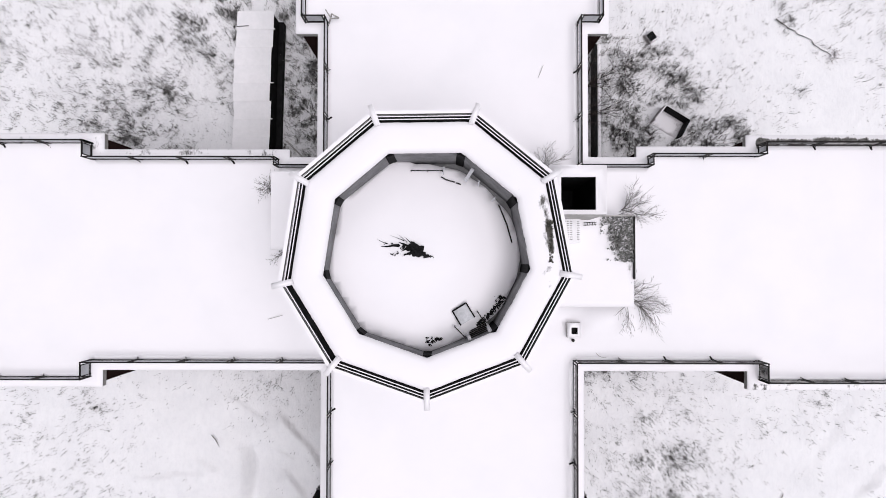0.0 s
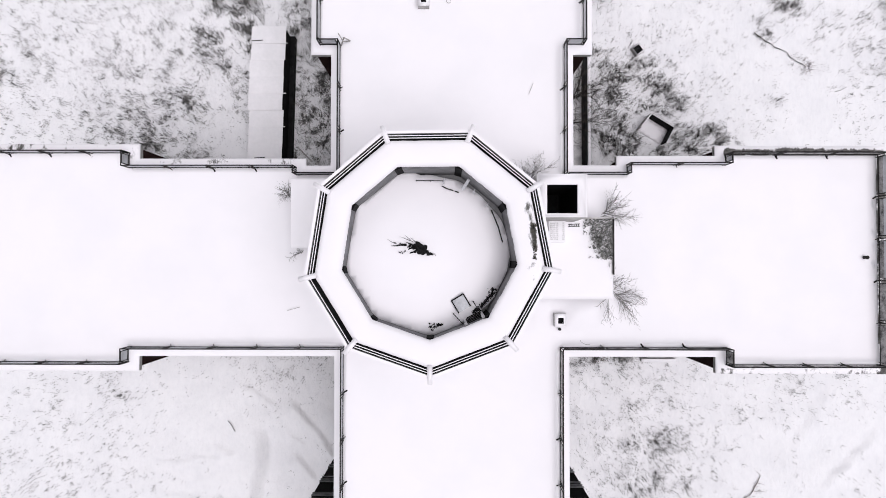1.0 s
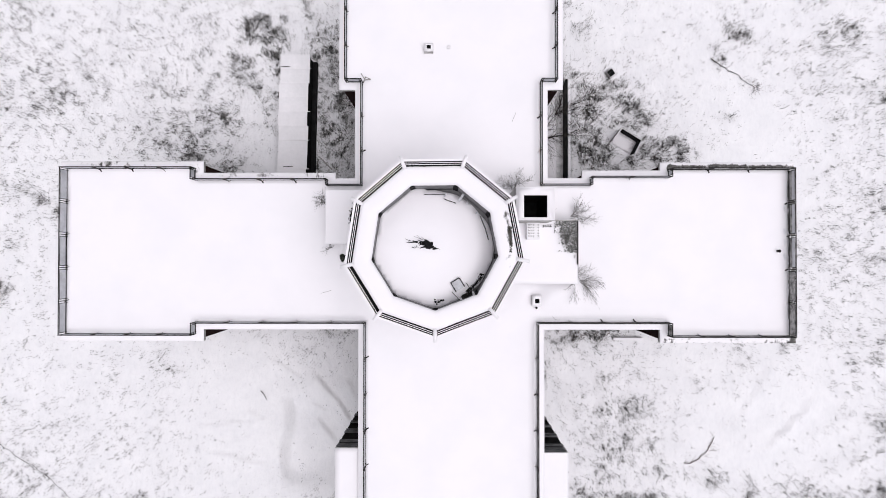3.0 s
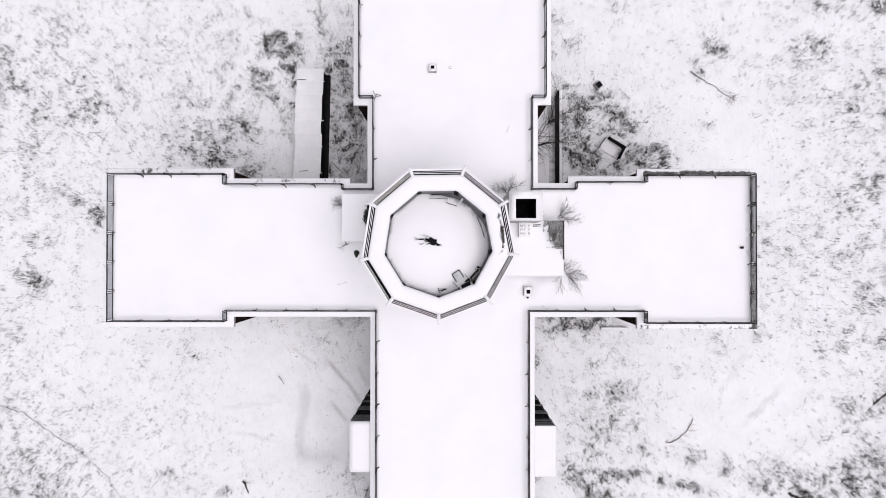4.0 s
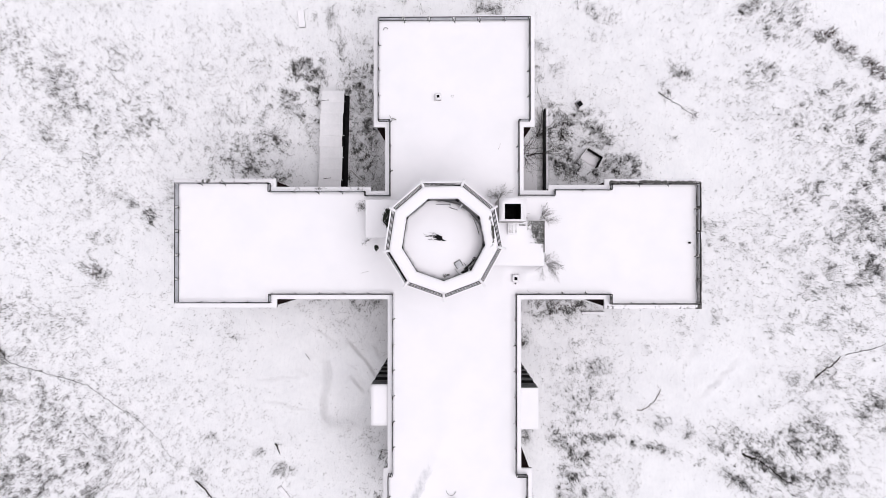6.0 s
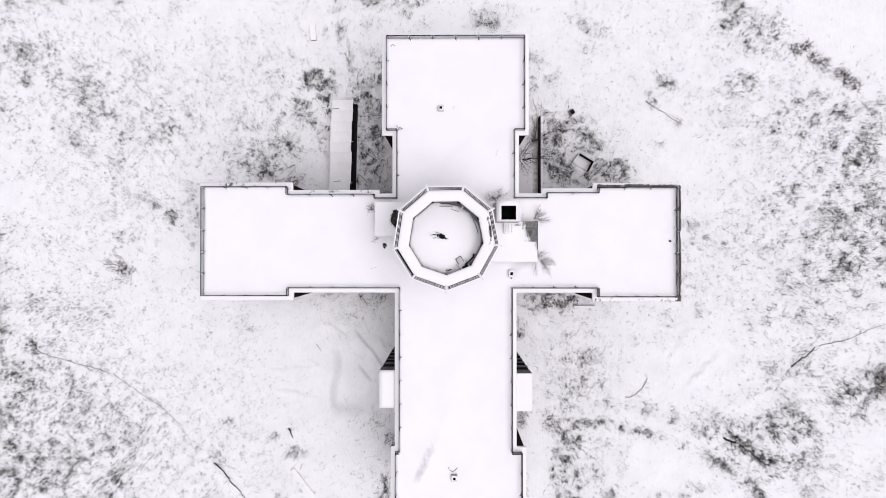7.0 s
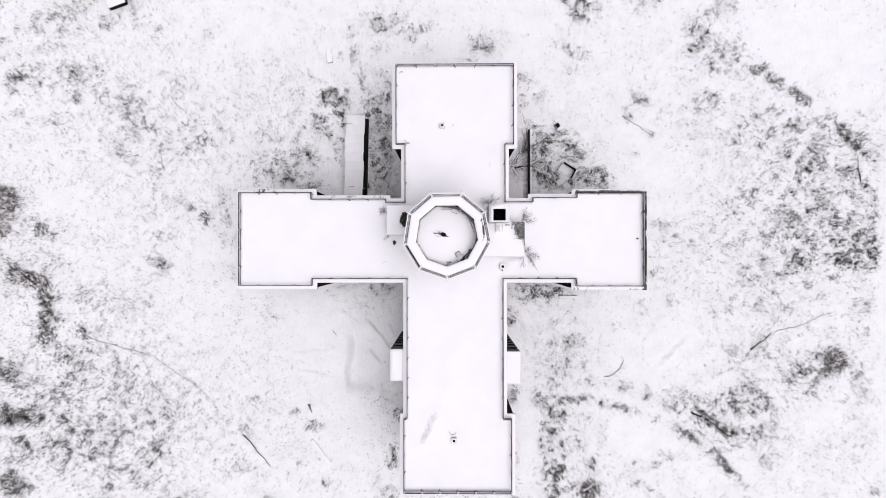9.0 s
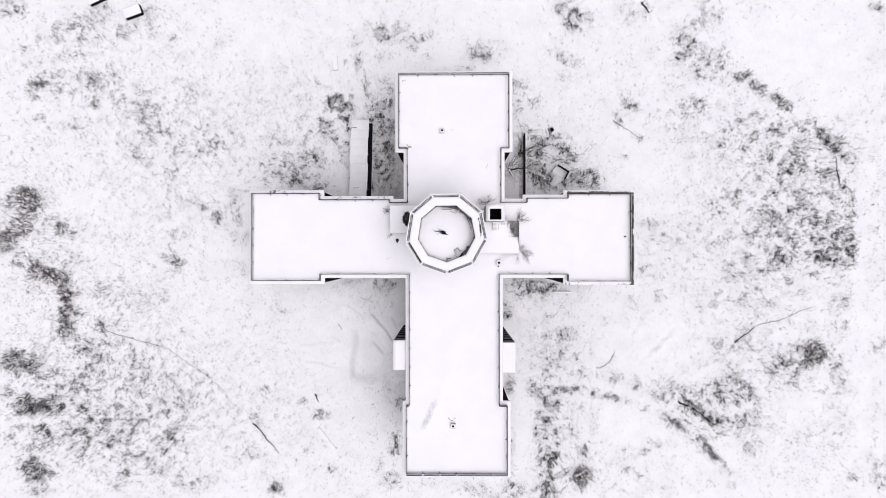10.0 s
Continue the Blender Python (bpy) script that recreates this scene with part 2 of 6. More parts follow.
MEADOW_WEST = [
    (-63.8, 6.8, 2.1, 1, -0, 0.7), (-62.9, 4.6, 1, 1.2, -0, 0.5), (-66.4, 0.3, 1.7, 1, -0, 0.7), (-67.3, 5.5, 1, 0.9, -0, 0.5), (-58.6, 1.6, 1.9, 0.7, -30, 0.8), (-62.1, 1, 0.4, 0.4, -0, 0.5),
    (-37, 4.8, 0.5, 0.4, -0, 0.8), (-34.9, 2.9, 0.6, 0.8, -0, 0.9), (-39.2, 5.9, 1.5, 0.6, -15, 0.45), (-40.9, 0.3, 1.5, 0.7, 15, 0.6), (-50.8, -0.1, 1.7, 0.7, -0, 0.25), (-43.1, 4.2, 1.5, 0.9, -0, 0.2),
    (-32.3, 4.6, 1, 2, -0, 0.45), (-30.2, 7.2, 0.7, 0.5, -0, 0.5), (-33.6, 14.4, 2.6, 1.4, 10, 0.2), (-35.8, 13.2, 1.7, 1.4, 20, 0.2),
]
MEADOW_WEST_B = [
    (-31, 0.3, 1.2, 1.4, -0, 0.3), (-37, 2, 0.7, 0.4, -0, 0.3), (-62.9, -4, 1.9, 0.7, -10, 0.7), (-59.9, -5.2, 2.1, 0.9, -20, 0.9), (-57.7, -3.5, 1.4, 0.9, -0, 0.4), (-64.7, -2.2, 0.9, 0.7, -0, 0.4),
    (-62.9, -7.4, 1.2, 0.6, -0, 0.4), (-57.7, -8.2, 1.7, 0.9, -0, 0.6), (-57.9, -10.4, 1.7, 1.5, -0, 0.9), (-58, -13.4, 1.4, 1.4, -0, 0.7), (-57.7, -15.5, 0.7, 0.6, -0, 0.4), (-55.5, -16.4, 0.9, 1.2, -0, 0.4),
    (-42.2, -2.7, 1, 0.6, -30, 0.9), (-40.5, -3.5, 0.9, 0.7, -20, 0.5), (-41.8, -5.2, 1, 0.4, -0, 0.4), (-43.5, -8.7, 1, 1.4, -0, 0.3),
]
MEADOW_WEST_C = [
    (-46.9, -10.8, 0.7, 0.5, -0, 0.3), (-46.5, -9.1, 1.2, 1.7, -0, 0.2), (-49.5, -7.4, 0.9, 1.7, -0, 0.2), (-38.7, -8.7, 0.7, 0.5, -0, 0.25), (-39.2, -14.2, 0.7, 0.5, -0, 0.25), (-31.4, -4.4, 1.2, 0.9, -0, 0.25),
]
MEADOW_SOUTHWEST = [
    (-66.3, -19.8, 1.2, 1, -0, 0.6), (-64.2, -18.1, 1.9, 1, -0, 0.6), (-62, -20.7, 1.7, 0.6, -0, 0.4), (-59.8, -19.8, 0.9, 0.7, -0, 0.5), (-67, -23.3, 0.9, 0.7, -0, 0.4), (-59.8, -22.4, 0.9, 0.9, -0, 0.4),
    (-63.7, -25.4, 2, 0.9, -0, 0.9), (-60.7, -25.5, 1.9, 1.2, -0, 0.9), (-62.4, -28.8, 1.9, 0.7, -0, 0.7), (-66.7, -29.7, 0.9, 0.7, -0, 0.4), (-60.2, -30.1, 1, 0.9, -0, 0.5), (-62.8, -31.4, 1.4, 0.7, -0, 0.4),
    (-63.7, -34.4, 1.4, 1.2, -0, 0.8), (-62.4, -36.1, 1.7, 0.9, -0, 0.7), (-60.2, -35.2, 1, 0.9, -0, 0.4), (-62.8, -38.2, 1.7, 0.9, -0, 0.4),
]
MEADOW_SOUTHWEST_B = [
    (-52.7, -13, 0.7, 0.7, -40, 0.8), (-52.5, -7.8, 1, 1.2, -0, 0.4), (-49.9, -10.4, 1.2, 1.7, -0, 0.25), (-52.9, -15.9, 1.4, 1.7, -0, 0.4), (-48.6, -16.4, 1.4, 0.7, -20, 0.4), (-53.8, -18.5, 1.4, 1.2, -0, 0.5),
    (-55.1, -21.5, 1.2, 1.4, -0, 0.5), (-57.2, -21.9, 0.9, 1.2, -0, 0.4), (-52.5, -20.2, 0.9, 0.9, -0, 0.5), (-54.2, -26.2, 1.4, 0.9, -30, 0.6), (-52.5, -27.1, 1.2, 0.5, -30, 0.6), (-56.8, -25.8, 1.2, 1.2, -0, 0.35),
    (-50.8, -25.4, 1, 0.9, -0, 0.4), (-49, -23.6, 0.5, 0.9, -0, 0.5), (-56.8, -28.8, 1.5, 0.9, -0, 0.5), (-55, -29.2, 0.9, 1.2, -0, 0.5),
]
MEADOW_SOUTHWEST_C = [
    (-52.9, -27.9, 2, 1.4, -0, 0.25), (-51.2, -30.9, 1.2, 0.6, -0, 0.8), (-55.9, -31.8, 1.7, 0.9, -0, 0.3), (-47.3, -32.2, 1.2, 0.7, -0, 0.6), (-48.6, -29.2, 1.2, 1.2, -0, 0.35), (-45.6, -26.2, 1, 1.4, -0, 0.35),
    (-43.4, -26.6, 0.9, 0.9, -0, 0.3), (-41.7, -30, 1.2, 1, -0, 0.5), (-40, -31.3, 0.7, 0.6, -30, 0.6), (-42.6, -32.2, 0.7, 0.7, -0, 0.5), (-45.1, -33.4, 1.7, 1, -0, 0.3), (-48.6, -35.6, 0.9, 0.8, -0, 0.5),
    (-49.9, -37.3, 0.9, 0.7, -0, 0.5), (-54.2, -35.6, 0.7, 0.4, -0, 0.5), (-43.8, -35.6, 1, 1, -0, 0.35), (-41.3, -25.8, 1.2, 1.2, -0, 0.25),
]
MEADOW_SOUTHWEST_D = [
    (-42.2, -21.1, 0.7, 0.9, -0, 0.45), (-46, -19.8, 0.5, 1, -0, 0.35), (-47.8, -19.4, 1, 1.2, -0, 0.25), (-37.8, -36.8, 1.4, 0.9, -0, 0.4), (-35.7, -36, 1, 0.9, -0, 0.3), (-40.4, -36.8, 1, 1.2, -0, 0.35),
    (-31, -32.1, 1.7, 1.2, -0, 0.25), (-28.8, -27.4, 1, 1.2, -0, 0.3),
]
MEADOW_NORTHEAST = [
    (39.3, 34.7, 0.9, 1, -0, 0.7), (38, 32.5, 0.9, 0.7, -0, 0.5), (40.1, 33.4, 1.2, 0.9, -0, 0.5), (35.1, 30, 1.4, 1.4, -0, 0.6), (36.7, 29.6, 0.9, 1.7, -0, 0.6), (34.6, 27, 0.9, 0.7, -0, 0.5),
    (38.4, 26.6, 2.6, 1.7, -20, 0.35), (41.8, 27, 1, 1.2, -0, 0.35), (39.3, 24.9, 1.7, 1.2, -0, 0.3), (37.1, 20.2, 1.5, 0.7, 10, 0.6), (35.9, 18.9, 1.7, 0.5, -0, 0.4), (45.6, 33.3, 1.2, 1.2, -0, 0.4),
    (49.4, 32.9, 0.4, 0.3, -0, 0.5), (43.9, 24.2, 0.9, 0.5, 10, 0.9), (45.2, 24.8, 0.5, 0.5, -0, 0.8), (46.9, 22.7, 1.2, 0.7, -30, 0.8),
]
MEADOW_NORTHEAST_B = [
    (49.8, 20.6, 1.2, 0.6, -35, 1), (51.1, 20, 0.9, 0.4, -20, 0.9), (46.8, 18.3, 1.9, 0.7, 5, 0.6), (48.9, 16.8, 0.7, 0.9, -0, 0.5), (46.4, 15.5, 1, 0.9, 20, 0.5), (43.7, 17.6, 0.5, 0.4, -0, 0.4),
    (41.8, 16.4, 0.7, 0.4, -0, 0.4), (52.1, 17.6, 0.5, 0.5, -0, 0.4), (54, 16.5, 0.9, 0.9, -0, 0.4), (44.7, 13.6, 0.7, 0.5, -0, 0.6), (41.3, 13.6, 0.9, 1.2, -0, 0.3), (48.5, 12.1, 0.9, 1.2, 45, 0.6),
    (50.6, 15.5, 1.7, 0.9, 50, 0.3), (51, 10, 2.2, 1.4, 20, 0.5), (51.4, 12.1, 2.2, 2.6, 20, 0.35), (47.6, 6.8, 0.8, 0.6, 20, 0.6),
]
MEADOW_NORTHEAST_C = [
    (49.3, 7.4, 1.5, 0.7, 30, 0.4), (46.4, 8.3, 1.2, 1.2, 50, 0.3), (56.5, 15.5, 1.9, 0.7, -40, 0.6), (58.2, 13.3, 1.5, 0.7, -45, 0.6), (59.8, 12.5, 1, 0.9, -40, 0.5), (56.5, 14.2, 1.2, 0.9, -0, 0.4),
    (60.7, 11.2, 0.7, 1.2, -0, 0.3), (56.9, 9.5, 1, 1.2, -0, 0.45), (59, 7.4, 0.7, 1, -0, 0.5), (58.1, 6.6, 1.4, 0.5, -0, 0.5), (60.2, 6.1, 0.7, 1.4, -0, 0.4), (60.6, 2.8, 0.5, 2.6, -0, 0.5),
    (58.9, 17.6, 1, 0.4, -45, 0.5), (57.4, 18.8, 0.5, 0.3, -40, 0.4), (58.2, 20.7, 1.2, 0.4, -0, 0.25), (64.2, 34.9, 1, 0.7, -0, 0.6),
]
MEADOW_EAST = [
    (53.1, 6.6, 1.4, 0.7, -0, 0.4), (52.7, 4.9, 1.2, 0.9, -0, 0.4), (47.2, 4, 2.6, 0.9, -0, 0.3), (51.4, 3.2, 2.6, 1.2, -0, 0.3), (57.3, 3.2, 1.4, 1, -0, 0.4), (54.8, 1.1, 1.9, 1.4, -0, 0.45),
    (45.5, 1.1, 1, 0.9, -0, 0.4), (48.9, 0.7, 1.4, 0.7, -0, 0.3), (58.9, 0.6, 1.5, 1, -0, 0.5), (57.7, -0.6, 1.7, 0.9, -0, 0.4), (51.4, -0.6, 2, 0.9, -0, 0.3), (40.9, 4.9, 1.2, 0.9, -30, 0.5),
    (30.3, 2.4, 0.9, 0.7, -30, 0.7), (32.9, 0.8, 0.5, 0.4, -0, 0.6), (34.1, -0.2, 0.7, 0.5, -30, 0.4), (31.6, -0.2, 0.7, 0.6, -0, 0.4),
]
MEADOW_EAST_B = [
    (36.3, 7.5, 0.7, 0.9, -0, 0.3), (43, 6.6, 1.2, 1.2, 30, 0.25), (58.5, -2.7, 0.9, 1.4, -0, 0.9), (59.8, -2.3, 1.4, 1.5, -0, 0.6), (56.8, -2.3, 1.2, 1.2, -0, 0.6), (54.7, -2.7, 1.7, 1.2, -0, 0.5),
    (50.1, -2.7, 1.2, 1.2, -0, 0.5), (48.9, -2.3, 0.9, 1.2, -0, 0.4), (48, -4.4, 1.2, 0.7, -0, 0.4), (54.7, -4.9, 1.4, 0.7, -0, 0.4), (44.6, -3.3, 0.7, 0.7, -0, 0.45), (43, -4.4, 0.9, 0.5, -0, 0.4),
    (51.4, -6.5, 0.7, 0.6, -0, 0.5), (48.7, -6.8, 0.6, 0.3, -0, 0.6), (46.3, -7.6, 0.9, 0.5, -0, 0.4), (43.4, -6.1, 1, 1, -0, 0.25),
]
MEADOW_EAST_C = [
    (44.2, -9.1, 0.7, 0.6, -0, 0.7), (40, -9.5, 0.5, 1, -30, 0.4), (37.9, -9.9, 0.5, 0.5, -0, 0.3), (48.8, -9.5, 1, 0.4, -0, 0.3), (58.9, -6.5, 1.5, 0.7, -0, 0.3), (58.9, -9.1, 1.2, 1.5, -0, 0.3),
    (62.2, -9.9, 0.9, 1, -0, 0.3), (58.9, -12.9, 0.9, 0.8, -0, 0.5), (61.8, -13.3, 0.4, 0.7, -0, 0.5), (64.7, -15.8, 0.9, 1, -0, 0.3), (30.3, -5.7, 0.7, 0.9, -0, 0.5), (29.5, -4.4, 0.7, 0.7, -0, 0.4),
    (31.6, -8.7, 0.9, 0.7, -0, 0.3), (27.8, -9.5, 1, 0.9, -0, 0.3),
]
MEADOW_SOUTHEAST = [
    (44.2, -14.2, 1.2, 0.7, 30, 0.6), (44.6, -15.7, 1.4, 0.9, -0, 0.4), (41.6, -16.3, 1.4, 0.7, -0, 0.3), (48.4, -16.7, 2, 1, -0, 0.25), (49.6, -18.8, 1.9, 1, -0, 0.5), (49.2, -19.6, 0.9, 0.7, -0, 0.6),
    (52.1, -18.4, 1.7, 1, -0, 0.3), (52.1, -20.5, 1.2, 1.5, -0, 0.5), (54.2, -16.7, 1.9, 1.4, -0, 0.7), (55.1, -18.4, 1.4, 0.9, -0, 0.7), (58, -18.4, 0.9, 2.6, 10, 0.3), (58.8, -21.3, 0.7, 1.5, 10, 0.35),
    (42.9, -21.8, 2.2, 1.5, -20, 0.5), (41.2, -23.5, 2, 1.2, -0, 0.5), (44.6, -23.4, 1.4, 1.7, -0, 0.4), (39.5, -22.6, 1.4, 1.2, -0, 0.3),
]
MEADOW_SOUTHEAST_B = [
    (36.1, -23.5, 1.7, 0.9, -0, 0.35), (33.2, -23, 0.9, 1.4, -0, 0.45), (31.5, -24.3, 0.9, 0.5, -0, 0.5), (36.6, -25.1, 1.5, 0.5, -30, 1.1), (38.2, -26.4, 1.2, 0.5, -35, 1.1), (40.3, -27.7, 1.2, 0.5, -30, 0.8),
    (42.9, -27.2, 2.6, 0.9, -10, 0.5), (45.4, -26.8, 1.7, 1, -0, 0.35), (42, -28.5, 1.9, 0.9, -0, 0.35), (29.4, -25.3, 0.7, 0.4, -20, 0.6), (31.9, -26.4, 1, 0.4, -20, 0.7), (34, -27.7, 1.2, 0.5, -30, 0.8),
    (36.6, -29.4, 1.2, 0.6, -30, 0.8), (38.6, -31.1, 1.2, 0.7, -40, 0.9), (40.3, -33.2, 1, 0.7, -50, 0.9), (41.6, -34.8, 0.7, 0.5, -50, 0.7),
]
MEADOW_SOUTHEAST_C = [
    (28.1, -21.8, 0.7, 1.5, -0, 0.6), (30.3, -22.6, 0.9, 1.2, -0, 0.4), (30.6, -31.1, 1.2, 0.8, 20, 0.45), (29.4, -32.2, 0.9, 0.3, 30, 0.4), (27.3, -34.5, 0.7, 0.7, -0, 0.5), (29.4, -35.7, 0.9, 0.5, -30, 0.6),
    (31.1, -37.4, 1, 0.7, -30, 0.5), (50.4, -24.3, 0.7, 0.9, -0, 0.45), (45.4, -31, 0.9, 1.4, -0, 0.35), (42.4, -36.9, 0.7, 0.5, -0, 0.4), (61.3, -35.2, 1, 1, -0, 0.45), (63.8, -33.5, 1.4, 0.9, -0, 0.4),
    (64.6, -36, 1.2, 1, -0, 0.4),
]
NORTH_STRIP = [
    (-10, 31.1, 1.7, 1.4, -0, 0.6), (-15.6, 29, 0.4, 1.2, -0, 0.4), (-15.2, 26.8, 0.4, 1, -0, 0.4), (-14.1, 29.8, 0.3, 0.9, -0, 0.6), (-13.6, 27.7, 0.4, 1.5, -0, 0.6), (-13, 25.1, 0.5, 1.2, 10, 0.6),
    (-12.2, 22.9, 0.4, 1.2, 5, 0.7), (-9.6, 27.6, 1.2, 0.7, -0, 0.4), (-5.3, 29.8, 1.4, 1, -0, 0.5), (-7, 31.9, 1.2, 1.2, -0, 0.35), (-3.2, 31, 1.2, 1.2, -0, 0.3), (-12.6, 32.8, 0.7, 0.5, -0, 0.3),
    (-2.8, 27.2, 0.9, 0.7, -0, 0.25), (4.9, 28, 1.4, 1.4, -0, 0.5), (6.6, 27.1, 1, 0.9, -0, 0.4), (3.6, 28.6, 0.7, 0.7, -0, 0.5),
]
NORTH_STRIP_B = [
    (7.5, 29.3, 1.2, 0.7, -0, 0.35), (2.8, 25.7, 1.2, 0.3, -0, 0.5), (18.5, 34.3, 1.2, 2, -0, 0.7), (19.8, 33.1, 1.7, 1.4, -0, 0.5), (16.8, 35.2, 1.4, 1.2, -0, 0.4), (16.4, 30.5, 0.9, 0.7, -0, 0.35),
    (17.7, 27.1, 0.9, 0.9, -0, 0.6), (16.8, 27.9, 1.4, 0.7, -20, 0.4), (14.7, 28.2, 0.9, 0.5, -0, 0.4), (19.4, 26.7, 0.7, 0.7, -0, 0.4), (18.1, 24.1, 0.9, 0.9, -20, 0.5), (27, 34.7, 1, 1.9, -0, 0.4),
    (30, 34.4, 0.5, 0.7, -40, 0.5),
]
YARD_NORTHEAST = [
    (10, 23.3, 1, 0.7, -0, 0.6), (10.9, 22.4, 0.9, 0.9, -0, 0.4), (9.6, 20.3, 1, 0.9, -0, 0.7), (10, 19, 0.9, 0.9, -0, 0.7), (13, 20.7, 0.7, 1, -20, 0.4), (13, 15.6, 1.2, 1, -0, 0.7),
    (13.4, 14.3, 1.4, 1.2, -0, 0.8), (16.8, 15.2, 1.4, 1.2, -0, 0.6), (17.6, 13.9, 1.2, 0.9, -0, 0.5), (13, 12.2, 1.4, 0.9, -0, 0.8), (17.6, 12.2, 1.7, 0.9, -0, 0.5), (13.8, 10.1, 1.7, 1.2, -0, 0.8),
    (13, 8.3, 1.4, 0.9, -0, 0.9), (15.5, 8.3, 1.4, 0.7, -0, 0.8), (18.5, 8.8, 1, 1, -0, 0.9), (20.2, 9.2, 1.4, 1, -0, 0.8),
]
YARD_NORTHEAST_B = [
    (21.9, 9.2, 1.2, 1, -0, 0.6), (22.3, 8.3, 1, 0.7, -0, 0.5), (27, 20.2, 0.7, 0.9, -0, 0.5), (27.8, 19.8, 0.9, 0.7, -0, 0.4), (25.7, 18.1, 0.5, 0.9, -0, 0.5), (27, 12.1, 0.7, 0.6, -0, 0.5),
    (14.0, 14.6, 1.0, 1.1, 0, 0.5), (18.8, 12.6, 1.2, 0.8, -25, 0.2), (14.6, 9.2, 1.1, 0.8, 0, 0.4), (18.8, 9.5, 1.2, 0.8, 0, 0.4), (22.4, 9.7, 1.3, 0.7, -15, 0.6), (17.9, 15.2, 0.9, 0.6, -30, 0.4),
]
YARD_NORTHWEST = [
    (-15.6, 20.8, 1.2, 1.4, -20, 0.8), (-17.3, 20, 1.2, 0.7, 15, 0.6), (-14.7, 19.5, 0.7, 1, -0, 0.7), (-16.5, 21.5, 0.9, 0.4, 20, 0.5), (-9.2, 20.8, 0.9, 1.2, -0, 0.8), (-8.8, 21.6, 0.5, 1.2, -0, 0.6),
    (-10.9, 24.2, 0.9, 0.5, -0, 0.3), (-9.2, 23.4, 1, 0.7, -0, 0.35), (-11.3, 19.5, 0.9, 1, -0, 0.6), (-10.9, 17.8, 1, 1, -0, 0.7), (-9.2, 17.8, 0.9, 1.2, -0, 0.7), (-8.8, 16.1, 0.7, 1.2, -0, 0.7),
    (-10, 15.7, 1.2, 1.2, -0, 0.6), (-10.5, 13.1, 1.2, 1.2, -0, 0.7), (-8.8, 11.8, 0.7, 1.5, -0, 0.9), (-9.6, 9.7, 1.2, 1, -0, 0.8),
]
YARD_NORTHWEST_B = [
    (-8.8, 8.4, 0.9, 1.2, -0, 0.8), (-10.9, 8, 1.2, 0.7, -0, 0.8), (-19, 17.8, 1, 0.7, -20, 0.6), (-18.2, 17, 0.9, 0.9, -0, 0.6), (-20.3, 13.1, 0.9, 0.8, -0, 0.8), (-17.3, 14, 1, 1.2, -20, 0.6),
    (-18.2, 11.8, 1, 0.6, 20, 0.6), (-15.2, 17.4, 0.4, 1, -0, 0.5), (-15.4, 14.8, 0.5, 1.4, -0, 0.7), (-16, 11.8, 0.7, 1.2, -0, 0.5), (-22.5, 11.8, 1.2, 0.9, -0, 0.45), (-25, 10.1, 2, 1.2, -0, 0.4),
    (-23.3, 8.9, 1.7, 0.7, -0, 0.5), (-21.6, 10.1, 0.9, 1.2, -0, 0.4), (-19.9, 8.4, 1, 0.6, -0, 0.9), (-26.7, 8.4, 1.2, 0.7, -0, 0.3),
]
YARD_NORTHWEST_C = [
    (-21.2, 15.3, 0.5, 0.9, -0, 0.4), (-25.5, 14.9, 0.7, 0.4, -0, 0.4), (-19.5, 23.4, 0.7, 0.5, -0, 0.35), (-16.5, 8.8, 0.7, 0.7, -0, 0.4), (-15.7, 19.8, 1.3, 1.2, -30, 1.0), (-16.6, 20.6, 1.2, 0.9, -20, 0.9), (-15.1, 18.7, 0.6, 0.7, 0, 0.8),
    (-20.2, 12.9, 0.9, 0.8, 0, 0.4), (-20.3, 8.4, 1.2, 0.8, 0, 0.6), (-16.4, 16.3, 0.8, 1.2, 0, 0.4), (-10.3, 12.2, 1.2, 2.0, 0, 0.4), (-10.8, 17.7, 1.2, 1.4, 0, 0.4), (-22.2, 10.6, 0.8, 0.8, 0, 0.4),
]
SOUTH_STRIP = [
    (-24.6, -11.2, 0.6, 0.4, -0, 0.7), (-25.9, -10.4, 0.9, 0.5, -20, 0.4), (-22, -24.4, 0.6, 0.4, -0, 0.7), (-19, -26.6, 1, 0.3, -10, 0.8), (-21.6, -31.7, 0.5, 0.5, -0, 0.7), (-17.7, -34.6, 0.5, 0.5, -0, 0.7),
    (-25.8, -37.6, 0.9, 1, -0, 0.9), (-28, -33, 0.9, 0.9, -0, 0.35), (-27.5, -35.5, 1, 0.9, -0, 0.3), (-27.6, -22.7, 0.9, 0.4, -0, 0.3), (-7.9, -30.8, 0.7, 1.4, -0, 1), (-8.8, -22.7, 0.7, 0.9, -0, 0.5),
    (-9.6, -35.5, 1.2, 1.2, -0, 0.4), (-7.9, -36.3, 0.9, 1.2, -0, 0.4), (3.1, -37.5, 1.7, 0.7, -0, 0.5), (6.5, -38.4, 2.6, 0.7, -0, 0.5),
]
SOUTH_STRIP_B = [
    (-2.8, -37.1, 1.7, 0.7, -0, 0.2), (9.5, -37.9, 1.2, 0.9, -0, 0.4), (-13, -6.5, 2.6, 0.5, -0, 0.5), (-8.8, -7, 1.7, 0.7, -0, 0.8), (-16.4, -7.4, 2, 0.7, -0, 0.3), (-12.2, -9.1, 2.6, 1, -0, 0.25),
]
